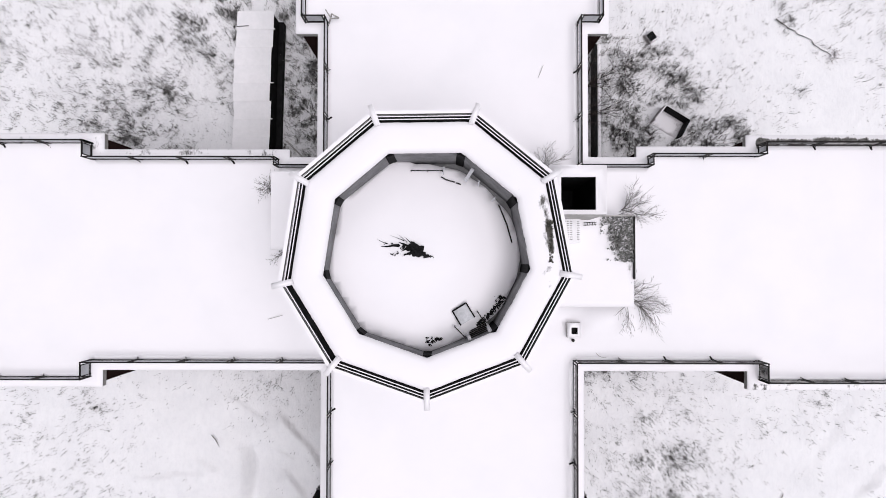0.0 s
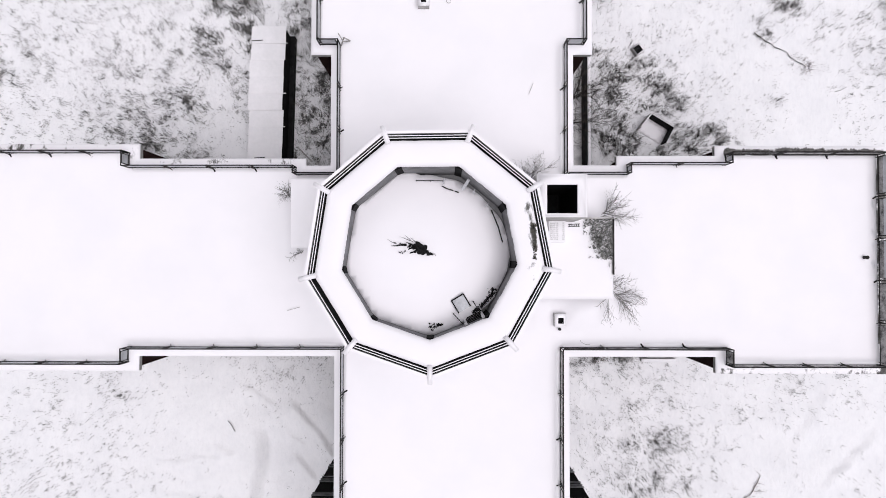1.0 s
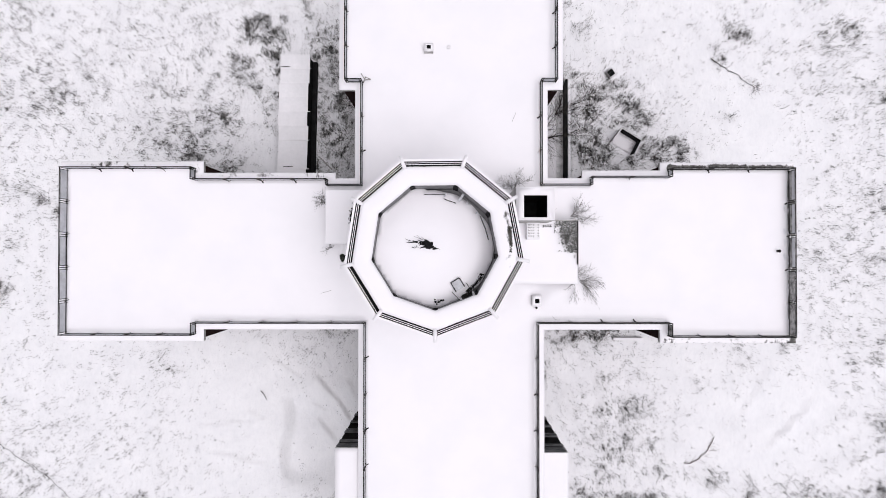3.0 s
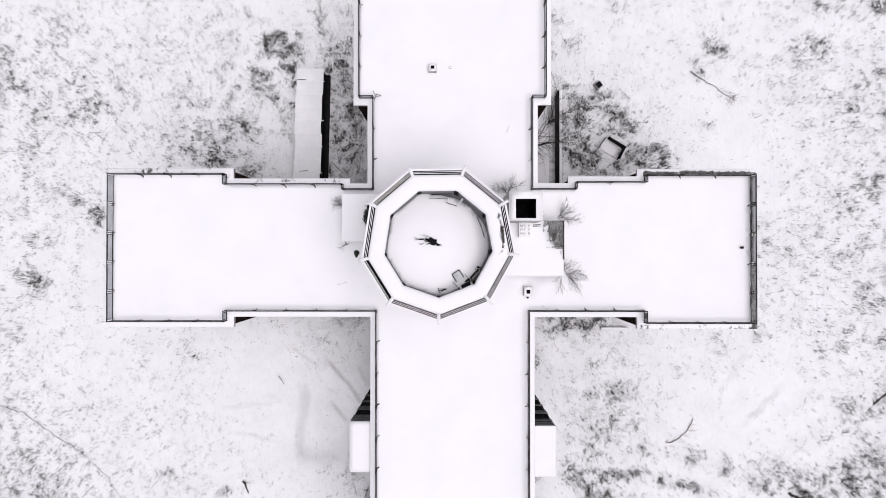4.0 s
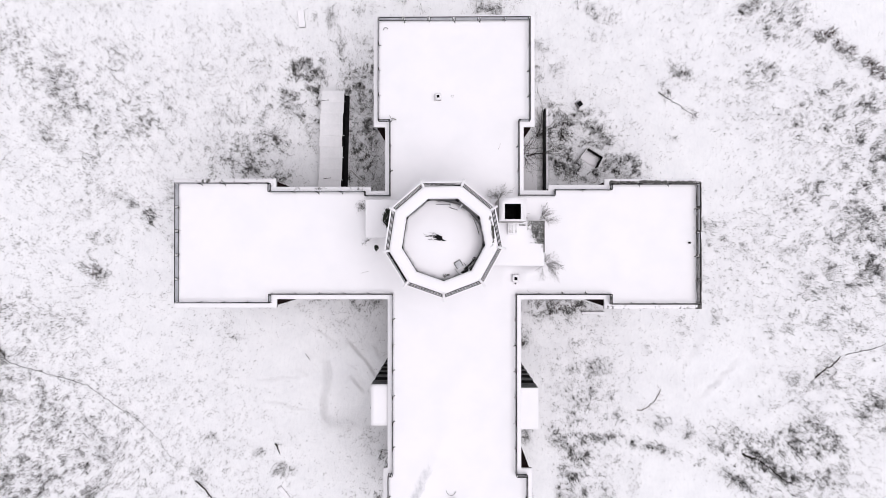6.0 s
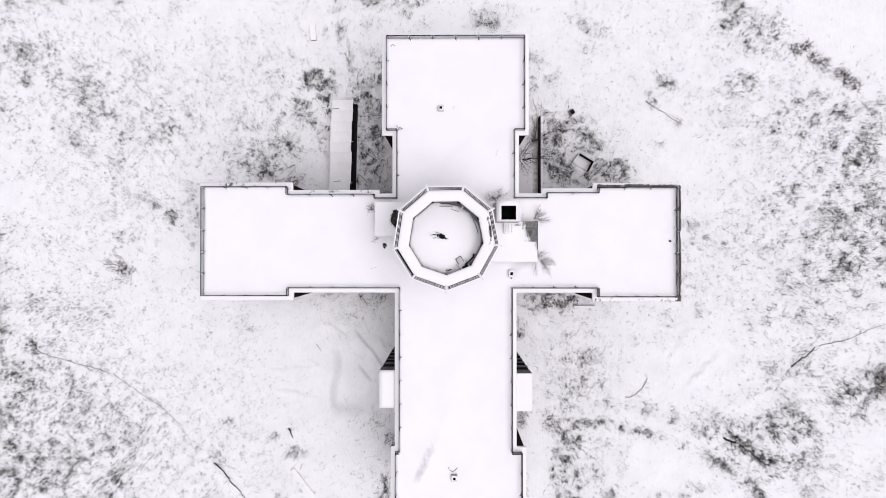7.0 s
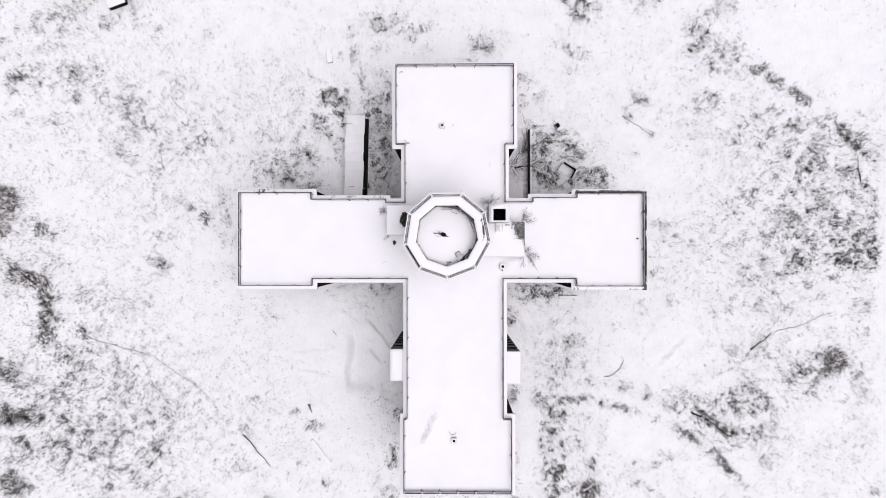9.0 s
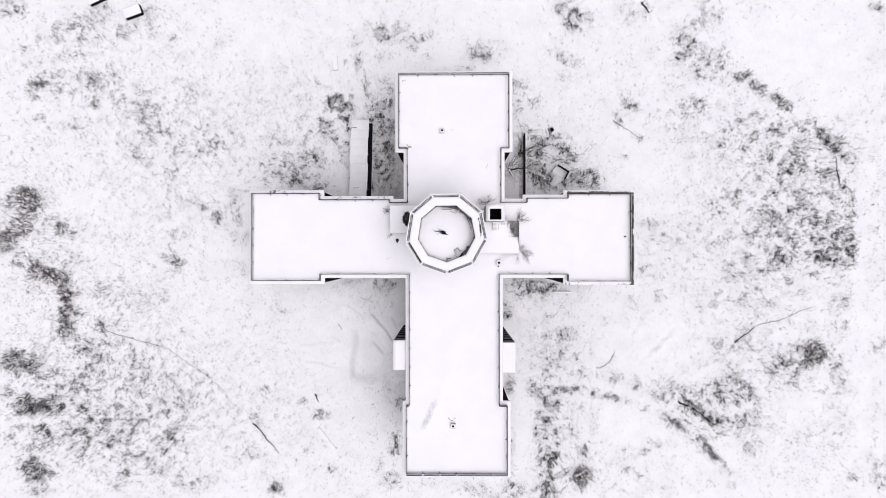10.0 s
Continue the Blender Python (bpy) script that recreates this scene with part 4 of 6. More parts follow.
def railing(a, b, panel, group="railings round the roof"):
    """Posts with inward struts, two rails and a sheet in each bay, from corner a to corner b."""
    a, b = Vector((*a, ROOF)), Vector((*b, ROOF))
    length = (b - a).length
    d = (b - a) / length
    into = Vector((-d.y, d.x, 0))
    frosted = panel is MAT_PANEL
    rail = thing("roof_railing", a, "dark steel roof railing with " + ("frosted grey" if frosted else "bare dark") + " infill sheets", "railing", group)
    bays = max(1, round(length / 2.2))
    tall = length < 2 or abs(abs(d.y if abs(a.x) > 15 else d.x) - 1) < 0.01 and (abs(a.x) > 22 or a.y > 19 or a.y < -28.5)
    up = Vector((0, 0, 1))
    part("top_rail", barred(a + up * RAIL, b + up * RAIL, 0.042, 0.045), MAT_STEEL, rail)
    part("bottom_rail", barred(a + up * 0.14, b + up * 0.14, 0.04, 0.04), MAT_STEEL, rail)
    for i in range(bays + 1):
        p = a + d * (length * i / bays)
        if i < bays or length < 2:
            part("post", barred(p, p + up * (RAIL + 0.03), 0.05, 0.05, (0, 1, 0)), MAT_STEEL, rail)
        if 0 < i < bays:
            part("foot", barred(p - d * 0.1 + into * 0.2, p + d * 0.03 - into * 0.02, 0.08, 0.06), MAT_STEEL, rail)
            part("stay", barred(p + into * 0.12 - d * 0.06 + up * 0.05, p + d * 0.06 + up * 0.3, 0.03, 0.03), MAT_STEEL, rail)
    for i in range(bays):
        p, q = a + d * (length * i / bays + 0.13), a + d * (length * (i + 1) / bays - 0.13)
        lean = into * random.uniform(-0.01, 0.03)
        z0, z1 = (0.22 if tall else 0.5), 0.86
        bm = bmesh.new()
        beam(bm, p + up * (z0 + z1) / 2 + lean, q + up * (z0 + z1) / 2 + lean, 0.015, z1 - z0)
        part("infill_sheet", bm, panel, rail)
        if tall and not frosted and a.x > 20 and (p.y + q.y) / 2 > -1:
            part("upper_sheet", barred(p + up * 0.71 + into * 0.02, q + up * 0.71 + into * 0.02, 0.015, 0.3), MAT_PANEL, rail, "frosted pale upper sheet")
        bm = bmesh.new()
        for m, o in ((z0, 0), (z1, 0)):
            beam(bm, p + up * m + into * 0.012, q + up * m + into * 0.012, 0.025, 0.025)
        for e in (p, q):
            beam(bm, e + up * 0.02 + into * 0.012, e + up * RAIL + into * 0.012, 0.045, 0.04)
        part("sheet_frame", bm, MAT_STEEL, rail)


DARK_SIDES = (7, 8, 9, 10, 11, 12, 13, 14)
for side in range(len(LINE)):
    railing(LINE[side], LINE[(side + 1) % len(LINE)], MAT_DARKPANEL if side in DARK_SIDES else MAT_PANEL)


# ---- the stair bays on both sides of the south wing ----
def stair_bay(x0, x1, y0, y1, label):
    t = thing("stair_bay", ((x0 + x1) / 2, (y0 + y1) / 2, 0), label, "annex", "stair bays of the south wing")
    part("wall", boxed(x0 + 0.06, x1 - 0.06, y0 + 0.1, y1 - 0.06, -0.4, 17.0), MAT_BLACK, t, "black boarded wall")
    part("roof_slab", boxed(x0, x1, y0, y1, 16.95, 17.11), MAT_CONCRETE, t)
    snow_sheet("roof_snow", [(x0, y0), (x1, y0), (x1, y1), (x0, y1)], 17.19, t, 0.5, 0.015, None, 0.1)
    for z, h in ((16.25, 0.05), (15.95, 0.04), (15.65, 0.05), (15.15, 0.06), (14.8, 0.14), (13.0, 0.05), (12.6, 0.12), (12.2, 0.05), (10.4, 0.06), (10.0, 0.08), (8.2, 0.06), (7.8, 0.06), (5.6, 0.06), (3.2, 0.06)):
        part("ledge_strip", boxed(x0 + 0.02, x1 - 0.02, y1 - 0.1, y1 + 0.02, z + 0.45, z + 0.45 + h), MAT_PARAPET, t)


stair_bay(-6.67, -4.95, -16.62, -12.92, "tall narrow black stair bay with a snowy flat top")
stair_bay(6.7, 8.46, -16.93, -13.2, "tall narrow black stair bay on the trodden side of the wing")


# ---- the nine-sided tower ----
CORNERS = (-89.5, -48.6, -9.1, 31, 70.5, 111, 150, 192.7, 230.8)


def nonagon(r, cx=0.0, cy=0.0):
    return [(cx + r * math.cos(radians(a)), cy + r * math.sin(radians(a))) for a in CORNERS]


TOP = 27.8
tower = thing("roof_tower", (0, 0, ROOF), "nine-sided rooftop tower with a snow-covered ring canopy", "tower")
part("shaft_wall", prism(nonagon(3.5), ROOF - 0.1, 25.2), MAT_GREYWALL, tower, "grey rendered shaft")
part("ring_slab", strip(nonagon(4.09), nonagon(3.17), 27.45, TOP - 0.06), MAT_CONCRETE, tower)
# An added black sheet makes the slat gaps look deeply shaded.
part("slat_gap_shade", strip(nonagon(4.47), nonagon(4.0), 27.1, 27.18), MAT_BLACK, tower, "added black sheet that darkens the gaps between the slats")
part("outer_wall", strip(nonagon(3.7), nonagon(3.3), 25.2, 27.45), MAT_GREYWALL, tower)
part("floor", prism(nonagon(3.3), 25.2, 25.4), MAT_GREYWALL, tower)


def ring_bare(x, y):
    b = 0.95 * blob(x, y, 3.62, 0.3, 0.13, 0.8, 6) + 0.5 * blob(x, y, 3.48, 1.5, 0.1, 0.75, 14) + 0.5 * blob(x, y, 3.6, -0.75, 0.14, 0.35) + 0.3 * blob(x, y, 2.1, 2.3, 0.08, 1.3, 52)
    return min(1.0, b)


def ring_snow():
    bm = bmesh.new()
    rings = []
    profile = ((3.12, -0.10), (3.145, 0.0), (3.3, 0.05), (3.6, 0.06), (3.9, 0.05), (4.07, 0.01), (4.105, -0.08))
    for r, h in profile:
        row = []
        poly = nonagon(r)
        for i in range(9):
            a, b = Vector(poly[i]), Vector(poly[(i + 1) % 9])
            for s in range(26):
                q = a.lerp(b, s / 26)
                q = q * (1 + (0.002 if r > 3.5 or q.x < 1 else 0.006) * wob(q.x, q.y, 2.2, r > 3.5) + (0.0015 if r > 3.5 or q.x < 1 else 0.007) * wob(q.x, q.y, 9.0, r > 3.5))
                row.append(bm.verts.new((q.x, q.y, TOP + h + 0.015 * wob(q.x, q.y, 1.4, 8))))
        rings.append(row)
    for r0, r1 in zip(rings, rings[1:]):
        for i in range(len(r0)):
            j = (i + 1) % len(r0)
            bm.faces.new((r0[i], r0[j], r1[j], r1[i]))
    me = mesh_of("ring_snow", bm, MAT_SNOW, True)
    at = me.attributes.new("bare", "FLOAT", "POINT")
    at.data.foreach_set("value", [ring_bare(v.co.x, v.co.y) for v in me.vertices])
    ob = new("ring_snow", me)
    ob.parent = tower
    ob.matrix_parent_inverse = Matrix.Translation(-tower.location)


ring_snow()
for i in range(9):
    for apothem in (3.935, 4.02, 4.15):
        rim = apothem > 4.1
        ends = nonagon(apothem / math.cos(radians(20)))
        a, b = Vector((*ends[i], 27.7)), Vector((*ends[(i + 1) % 9], 27.7))
        trim = (b - a).normalized() * 0.08
        if i == 7 and apothem < 4.0:
            continue
        slat = part("slat", barred(a + trim, b - trim, 0.1 if rim else 0.014, 0.17), MAT_CONCRETE if rim else MAT_STEEL, tower)
        lift = Vector((0, 0, 0.095))
        bm = barred(a + trim + lift, b - trim + lift, 0.105 if rim else 0.026, 0.02)
        me = mesh_of("slat_snow", bm, MAT_SNOW)
        me.attributes.new("bare", "FLOAT", "POINT")
        tagged(new("slat_snow", me), "thin line of snow").parent = slat
    v = Vector((*nonagon(1.0)[i], 0))
    bm = bmesh.new()
    beam(bm, v * 4.02 + Vector((0, 0, 27.66)), v * 4.62 + Vector((0, 0, 27.62)), 0.16, 0.4)
    bmesh.ops.bevel(bm, geom=bm.edges[:], offset=0.02, segments=1, affect="EDGES")
    fin = part("bracket_fin", bm, MAT_CONCRETE, tower, "pale bracket at the corner")
    bm = bmesh.new()
    beam(bm, v * 3.98 + Vector((0, 0, 27.9)), v * 4.64 + Vector((0, 0, 27.86)), 0.18, 0.06)
    bmesh.ops.bevel(bm, geom=bm.edges[:], offset=0.02, segments=2, affect="EDGES")
    me = mesh_of("fin_snow", bm, MAT_SNOW, True)
    me.attributes.new("bare", "FLOAT", "POINT")
    cap = new("fin_snow", me)
    cap.parent = fin
    # black posts stand in for dark corner openings, with a grey parapet panel between
    bm = bmesh.new()
    beam(bm, v * 3.17 + Vector((0, 0, 25.4)), v * 3.17 + Vector((0, 0, 27.4)), 0.26, 0.16, tuple(v))
    part("opening_shade", bm, MAT_BLACK, tower)
    a, b = Vector((*nonagon(3.19)[i], 26.42)), Vector((*nonagon(3.19)[(i + 1) % 9], 26.42))
    trim = (b - a).normalized() * 0.16
    part("parapet_panel", barred(a + trim, b - trim, 0.08, 2.0), MAT_PARAPET, tower)


def disc_poly():
    """The drift lies against the parapet on the west and draws back from it on the east."""
    ring, out = nonagon(3.14), []
    for i in range(96):
        a = i * 360 / 96
        d = Vector((math.cos(radians(a)), math.sin(radians(a))))
        wall = 9.0
        for (ax, ay), (bx, by) in zip(ring, ring[1:] + ring[:1]):
            nx, ny = by - ay, ax - bx
            reach = d.x * nx + d.y * ny
            if reach > 1e-6:
                wall = min(wall, (ax * nx + ay * ny) / reach)
        near = lambda mid, half: max(0.0, 1 - (((a - mid + 180) % 360 - 180) / half) ** 2)
        back = 0.3 * near(62, 66) * (a < 101 or a > 180) + 0.2 * near(-42, 48)
        r = min(wall, 3.12 - back + 0.02 * math.sin(radians(7 * a)) + 0.02 * math.sin(radians(17 * a)))
        out.append((r * d.x, r * d.y))
    return out


def drift_height(x, y):
    return 26.2 + 0.62 * max(0.0, 1 - (x * x + y * y) / 9.2) - 0.16 * x - 0.08 * y


snow_sheet("drifted_snow", disc_poly(), 0.0, tower, 0.25, 0.03, None, 0.5, MAT_ROOFSNOW, "rounded snow drift filling the tower's top", drift_height)


# ---- boxes on the roof ----
def penthouse(name, x0, x1, y0, y1, z, label, category, bare=None):
    t = thing(name, ((x0 + x1) / 2, (y0 + y1) / 2, ROOF), label, category)
    part("wall", boxed(x0 + 0.05, x1 - 0.05, y0 + 0.05, y1 - 0.05, ROOF - 0.05, z - 0.15), MAT_GREYWALL, t)
    part("roof_slab", boxed(x0, x1, y0, y1, z - 0.16, z - 0.06), MAT_CONCRETE, t)
    snow_sheet("roof_snow", [(x0, y0), (x1, y0), (x1, y1), (x0, y1)], z, t, 0.3, 0.02, bare, 0.08)
    return t


penthouse("low_annex", -6.77, -3.3, 0.24, 3.55, 20.0, "snow-covered annex standing against the tower", "annex")
penthouse("stair_penthouse", 3.2, 8.67, -2.2, 1.72, 19.2, "snowy stair penthouse with a mossy corner", "penthouse",
          lambda x, y: 0.55 * blob(x, y, 7.95, 0.7, 0.6, 0.75) + 0.5 * blob(x, y, 8.6, -0.3, 0.08, 1.1))


def open_box(name, x0, x1, y0, y1, z0, z1, hx0, hx1, hy0, hy1, label, category, group="", cap=0.06):
    """A masonry box with a deep dark opening in its top and snow on the rim."""
    t = thing(name, ((x0 + x1) / 2, (y0 + y1) / 2, z0), label, category, group)
    outer, hole = [(x0, y0), (x1, y0), (x1, y1), (x0, y1)], [(hx0, hy0), (hx1, hy0), (hx1, hy1), (hx0, hy1)]
    part("wall", strip(outer, inset(hole, -0.03), z0 - 0.05, z1 - cap), MAT_CONCRETE, t)
    # Lining and shallow bottom are black to imitate shade deep in the hole.
    part("lining", strip(inset(hole, -0.028), inset(hole, 0.004), z0, z1 - cap - 0.01), MAT_BLACK, t, "lining coloured black for the shade down the hole")
    part("bottom", boxed(hx0, hx1, hy0, hy1, z0, z0 + 0.2), MAT_BLACK, t)
    bm = strip(outer, inset(hole, 0.01), z1 - cap, z1)
    bmesh.ops.bevel(bm, geom=[e for e in bm.edges if all(v.co.z > z1 - 0.01 for v in e.verts) and len(e.link_faces) == 2 and e.calc_face_angle(0) > 0.5 and any(abs(v.co.x - m) < 1e-3 for v in e.verts for m in (x0, x1))], offset=cap * 0.6, segments=2, affect="EDGES")
    me = mesh_of("rim_snow", bm, MAT_SNOW, True)
    me.attributes.new("bare", "FLOAT", "POINT")
    ob = new("rim_snow", me)
    ob.parent = t
    ob.matrix_parent_inverse = Matrix.Translation(-t.location)
    return t


open_box("ventilation_shaft", 4.55, 6.76, 1.55, 3.45, ROOF, 22.3, 4.98, 6.33, 1.71, 2.99, "square white masonry shaft with a black open top", "shaft", cap=0.12)
open_box("chimney", 6.03, 6.62, -3.64, -2.98, ROOF, 18.1, 6.19, 6.49, -3.49, -3.18, "small square chimney with a black flue", "chimney", "chimneys on the roof")
open_box("chimney", -0.86, -0.29, 12.6, 13.14, ROOF, 18.1, -0.71, -0.43, 12.76, 13.02, "low square roof vent with a black opening", "chimney", "chimneys on the roof")
open_box("chimney", 0.44, 1.04, -23.6, -23.0, ROOF, 18.1, 0.6, 0.88, -23.44, -23.16, "low square roof vent beside a bent wire", "chimney", "chimneys on the roof")


# ---- branches and bushes ----
def limb(bm, p, d, length, r, depth, rng, spread, droop, twigs):
    """A tapering crooked limb of three-sided links, with side shoots."""
    links = max(3, int(length / 0.18)) if depth else 3
    links = min(links, 7)
    q, way = Vector(p), Vector(d).normalized()
    ring = None
    for i in range(links + 1):
        f = i / links
        rad = r * (1 - 0.85 * f)
        s = way.cross(Vector((0.3, 0.2, 1.0)))
        s = s.normalized() if s.length > 1e-3 else Vector((1, 0, 0))
        u = s.cross(way)
        now = [bm.verts.new(q + (s * math.cos(a) + u * math.sin(a)) * rad) for a in (0, 2.094, 4.189)]
        if ring:
            for m in range(3):
                bm.faces.new((ring[m], ring[(m + 1) % 3], now[(m + 1) % 3], now[m]))
        ring = now
        if depth and i > 0:
            for _ in range(twigs):
                turn = Vector((rng.uniform(-1, 1), rng.uniform(-1, 1), rng.uniform(-0.6, 0.9)))
                limb(bm, q, way + turn * spread, length * rng.uniform(0.4, 0.8) * (1 - 0.45 * f), max(0.008, rad * 0.6), depth - 1, rng, spread, droop, max(1, twigs - 1))
        way = (way + Vector((rng.uniform(-1, 1), rng.uniform(-1, 1), rng.uniform(-1, 1))) * 0.22 + Vector((0, 0, -droop))).normalized()
        q = q + way * (length / links)


def shrub(name, at, stems, height, lean, seed, label, category, mat=None, depth=2, twigs=1, r=0.03, group="", toward=None, droop=0.02):
    """A bare shrub: several stems from one foot, leaning out, each with twigs."""
    rng = random.Random(seed)
    t = thing(name, at, label, category, group)
    for k in range(stems):
        a = rng.uniform(0, 6.283)
        d = Vector((math.cos(a) * lean, math.sin(a) * lean, 1.0))
        if toward:
            d = d + Vector(toward) * rng.uniform(0.6, 1.3)
        bm = bmesh.new()
        foot = Vector(at) + Vector((rng.uniform(-1, 1), rng.uniform(-1, 1), 0)) * 0.06 * stems ** 0.5 - Vector((0, 0, 0.05))
        limb(bm, foot, d, height * rng.uniform(0.6, 1.1), r, depth, rng, 0.8, droop, twigs)
        part("stem", bm, mat or MAT_TWIG, t)
    return t


def brush(name, at, count, radius, height, seed, label, mat, group="brushwood on the meadow", lodged=1.0):
    """A dense clump of thin upright rods with snow lodged in it."""
    rng = random.Random(seed)
    t = thing(name, at, label, "bush", group)
    bm = bmesh.new()
    for _ in range(count):
        a, d = rng.uniform(0, 6.283), radius * rng.random() ** 0.5
        p = Vector(at) + Vector((math.cos(a) * d, math.sin(a) * d, -0.05))
        way = Vector((math.cos(a) * d * 0.35 / radius, math.sin(a) * d * 0.35 / radius, 1)) + Vector((rng.uniform(-1, 1), rng.uniform(-1, 1), 0)) * 0.3
        limb(bm, p, way, height * rng.uniform(0.5, 1.1), 0.02, 1, rng, 0.6, 0.03, 1)
    tagged(part("thicket", bm, mat, t), kind="stuff")
    bm = bmesh.new()
    for _ in range(max(3, int(count / 12 * lodged))):
        a, d = rng.uniform(0, 6.283), radius * 0.85 * rng.random() ** 0.5
        s = rng.uniform(0.03, 0.13) * lodged
        m = Matrix.Translation(Vector(at) + Vector((math.cos(a) * d, math.sin(a) * d, height * rng.uniform(0.25, 0.6 if lodged < 2 else 1.0)))) @ Matrix.Rotation(rng.uniform(0, 6.28), 4, "Z") @ Matrix.Diagonal((s * 1.6, s, s * 0.4, 1))
        bmesh.ops.create_icosphere(bm, subdivisions=2 if lodged > 2 else 1, radius=1.0, matrix=m)
    for v in bm.verts:
        v.co += Vector((wob(v.co.x, v.co.y, 3.0, v.co.z), wob(v.co.x, v.co.y, 3.0, v.co.z + 7), 0)) * 0.12 * lodged + Vector((rng.uniform(-1, 1), rng.uniform(-1, 1), rng.uniform(-1, 1))) * 0.03
    me = mesh_of("lodged_snow", bm, MAT_SNOW, True)
    me.attributes.new("bare", "FLOAT", "POINT")
    ob = tagged(new("lodged_snow", me), kind="stuff")
    ob.parent = t
    ob.matrix_parent_inverse = Matrix.Translation(-t.location)
    return t


def fallen(name, pts, r, seed, label, category, mat, twigs=0.4, z=0.12, group=""):
    """A crooked limb lying along a line of points, with side twigs."""
    rng = random.Random(seed)
    at = Vector((*pts[0], z))
    t = thing(name, at, label, category, group)
    bm, ring = bmesh.new(), None
    path = []
    for (ax, ay), (bx, by) in zip(pts, pts[1:]):
        k = max(2, int(math.hypot(bx - ax, by - ay) / 0.35))
        path += [(ax + (bx - ax) * i / k, ay + (by - ay) * i / k) for i in range(k)]
    path.append(pts[-1])
    side = bmesh.new()
    for i, (x, y) in enumerate(path):
        f = i / len(path)
        x, y = x + rng.uniform(-0.10, 0.10), y + rng.uniform(-0.10, 0.10)
        rad = r * (1 - 0.6 * f) * rng.uniform(0.6, 1.2)
        j = min(i + 1, len(path) - 1)
        d = Vector((path[j][0] - path[j - 1][0], path[j][1] - path[j - 1][1], 0)).normalized()
        s, u = Vector((-d.y, d.x, 0)), Vector((0, 0, 1))
        q = Vector((x, y, z + rng.uniform(-0.04, 0.05)))
        now = [bm.verts.new(q + (s * math.cos(a) + u * math.sin(a)) * rad) for a in (0, 1.571, 3.142, 4.712)]
        if ring:
            for m in range(4):
                bm.faces.new((ring[m], ring[(m + 1) % 4], now[(m + 1) % 4], now[m]))
        ring = now
        if rng.random() < twigs:
            limb(side, q, d * rng.uniform(0.2, 1) + s * rng.choice((-1, 1)) + u * 0.4, rng.uniform(0.3, 0.9), rad * 0.5, 1, rng, 0.8, 0.02, 1)
    part("limb", bm, mat, t)
    if twigs:
        tagged(part("twigs", side, mat, t), kind="stuff")
    else:
        side.free()
    return t


def clump(name, at, rx, ry, rz, count, seed, label, category, mat, leaf=0.09, square=False, corner=False):
    """A low evergreen cushion: many small leaves on short stems."""
    rng = random.Random(seed)
    t = thing(name, at, label, category)
    bm = bmesh.new()
    for _ in range(count):
        a, d = rng.uniform(0, 6.283), rng.random() ** 0.5
        bumpy = (0.85 + 0.22 * wob(math.cos(a) * 2, math.sin(a) * 2, 1.0, seed)) * (1.0 if rng.random() < 0.8 else rng.uniform(1.0, 1.3))
        p = Vector(at) + Vector((math.cos(a) * d * rx * bumpy, math.sin(a) * d * ry * bumpy, rz * (1 - d * d) * rng.uniform(0.3, 1.0) + 0.03))
        if square:
            p = Vector(at) + Vector((rng.uniform(-rx, rx), rng.uniform(-ry, ry), rng.random() * rz))
            if wob(p.x, p.y, 1.6, seed) + (0.35 if p.x > at[0] else -0.05) < -0.1:
                continue
        if corner:
            p = Vector(at) + Vector((rng.uniform(-rx, rx), rng.uniform(-ry, ry), rng.random() * rz))
            if 0.55 * wob(p.x, p.y, 2.6, seed) + 0.35 * wob(p.x, p.y, 7.0, seed) + 0.7 * (p.x - at[0]) / rx + 0.45 * (p.y - at[1]) / ry + 0.35 < rng.uniform(-0.15, 0.25):
                continue
        n = Vector((rng.uniform(-1, 1), rng.uniform(-1, 1), rng.uniform(0.2, 1))).normalized()
        s = n.orthogonal().normalized() * leaf * rng.uniform(0.5, 1.2)
        u = n.cross(s) * 0.55
        v = [bm.verts.new(p + o) for o in (s, u, -s, -u)]
        bm.faces.new((v[0], v[1], v[2]))
        bm.faces.new((v[0], v[2], v[3]))
    part("leaves", bm, mat, t)
    if square or mat is MAT_BLACK:
        return t
    rods = bmesh.new()
    for _ in range(12):
        a = rng.uniform(0, 6.283)
        limb(rods, at, (math.cos(a), math.sin(a), 0.7), min(rx, ry) * 0.9, 0.02, 0, rng, 0.5, 0.0, 0)
    part("stems", rods, MAT_TWIG, t)
    return t


R0 = ROOF + 0.03
shrub("roof_shrub", (8.51, 1.98, R0), 6, 1.6, 0.5, 3, "bare leafless shrub growing from the roof snow", "shrub", depth=2, twigs=2, r=0.016, mat=MAT_STRAW, group="shrubs on the roof", toward=(0.9, 0.3, 0))
shrub("roof_shrub", (8.89, -1.92, R0), 9, 1.6, 0.8, 8, "bare leafless shrub beside the penthouse corner", "shrub", depth=2, twigs=2, r=0.016, mat=MAT_STRAW, group="shrubs on the roof", toward=(0.6, -0.2, 0))
shrub("roof_shrub", (4.79, 3.84, R0), 6, 1.6, 0.5, 12, "thin bare shrub between tower and roof edge", "shrub", depth=2, twigs=2, r=0.016, mat=MAT_STRAW, group="shrubs on the roof", toward=(-0.1, 0.7, 0))
shrub("roof_shrub", (-7.31, 2.94, R0), 4, 1.1, 0.6, 15, "thin bare shrub against the low annex", "shrub", depth=2, twigs=2, r=0.016, mat=MAT_STRAW, group="shrubs on the roof", toward=(-0.6, 0.1, 0))
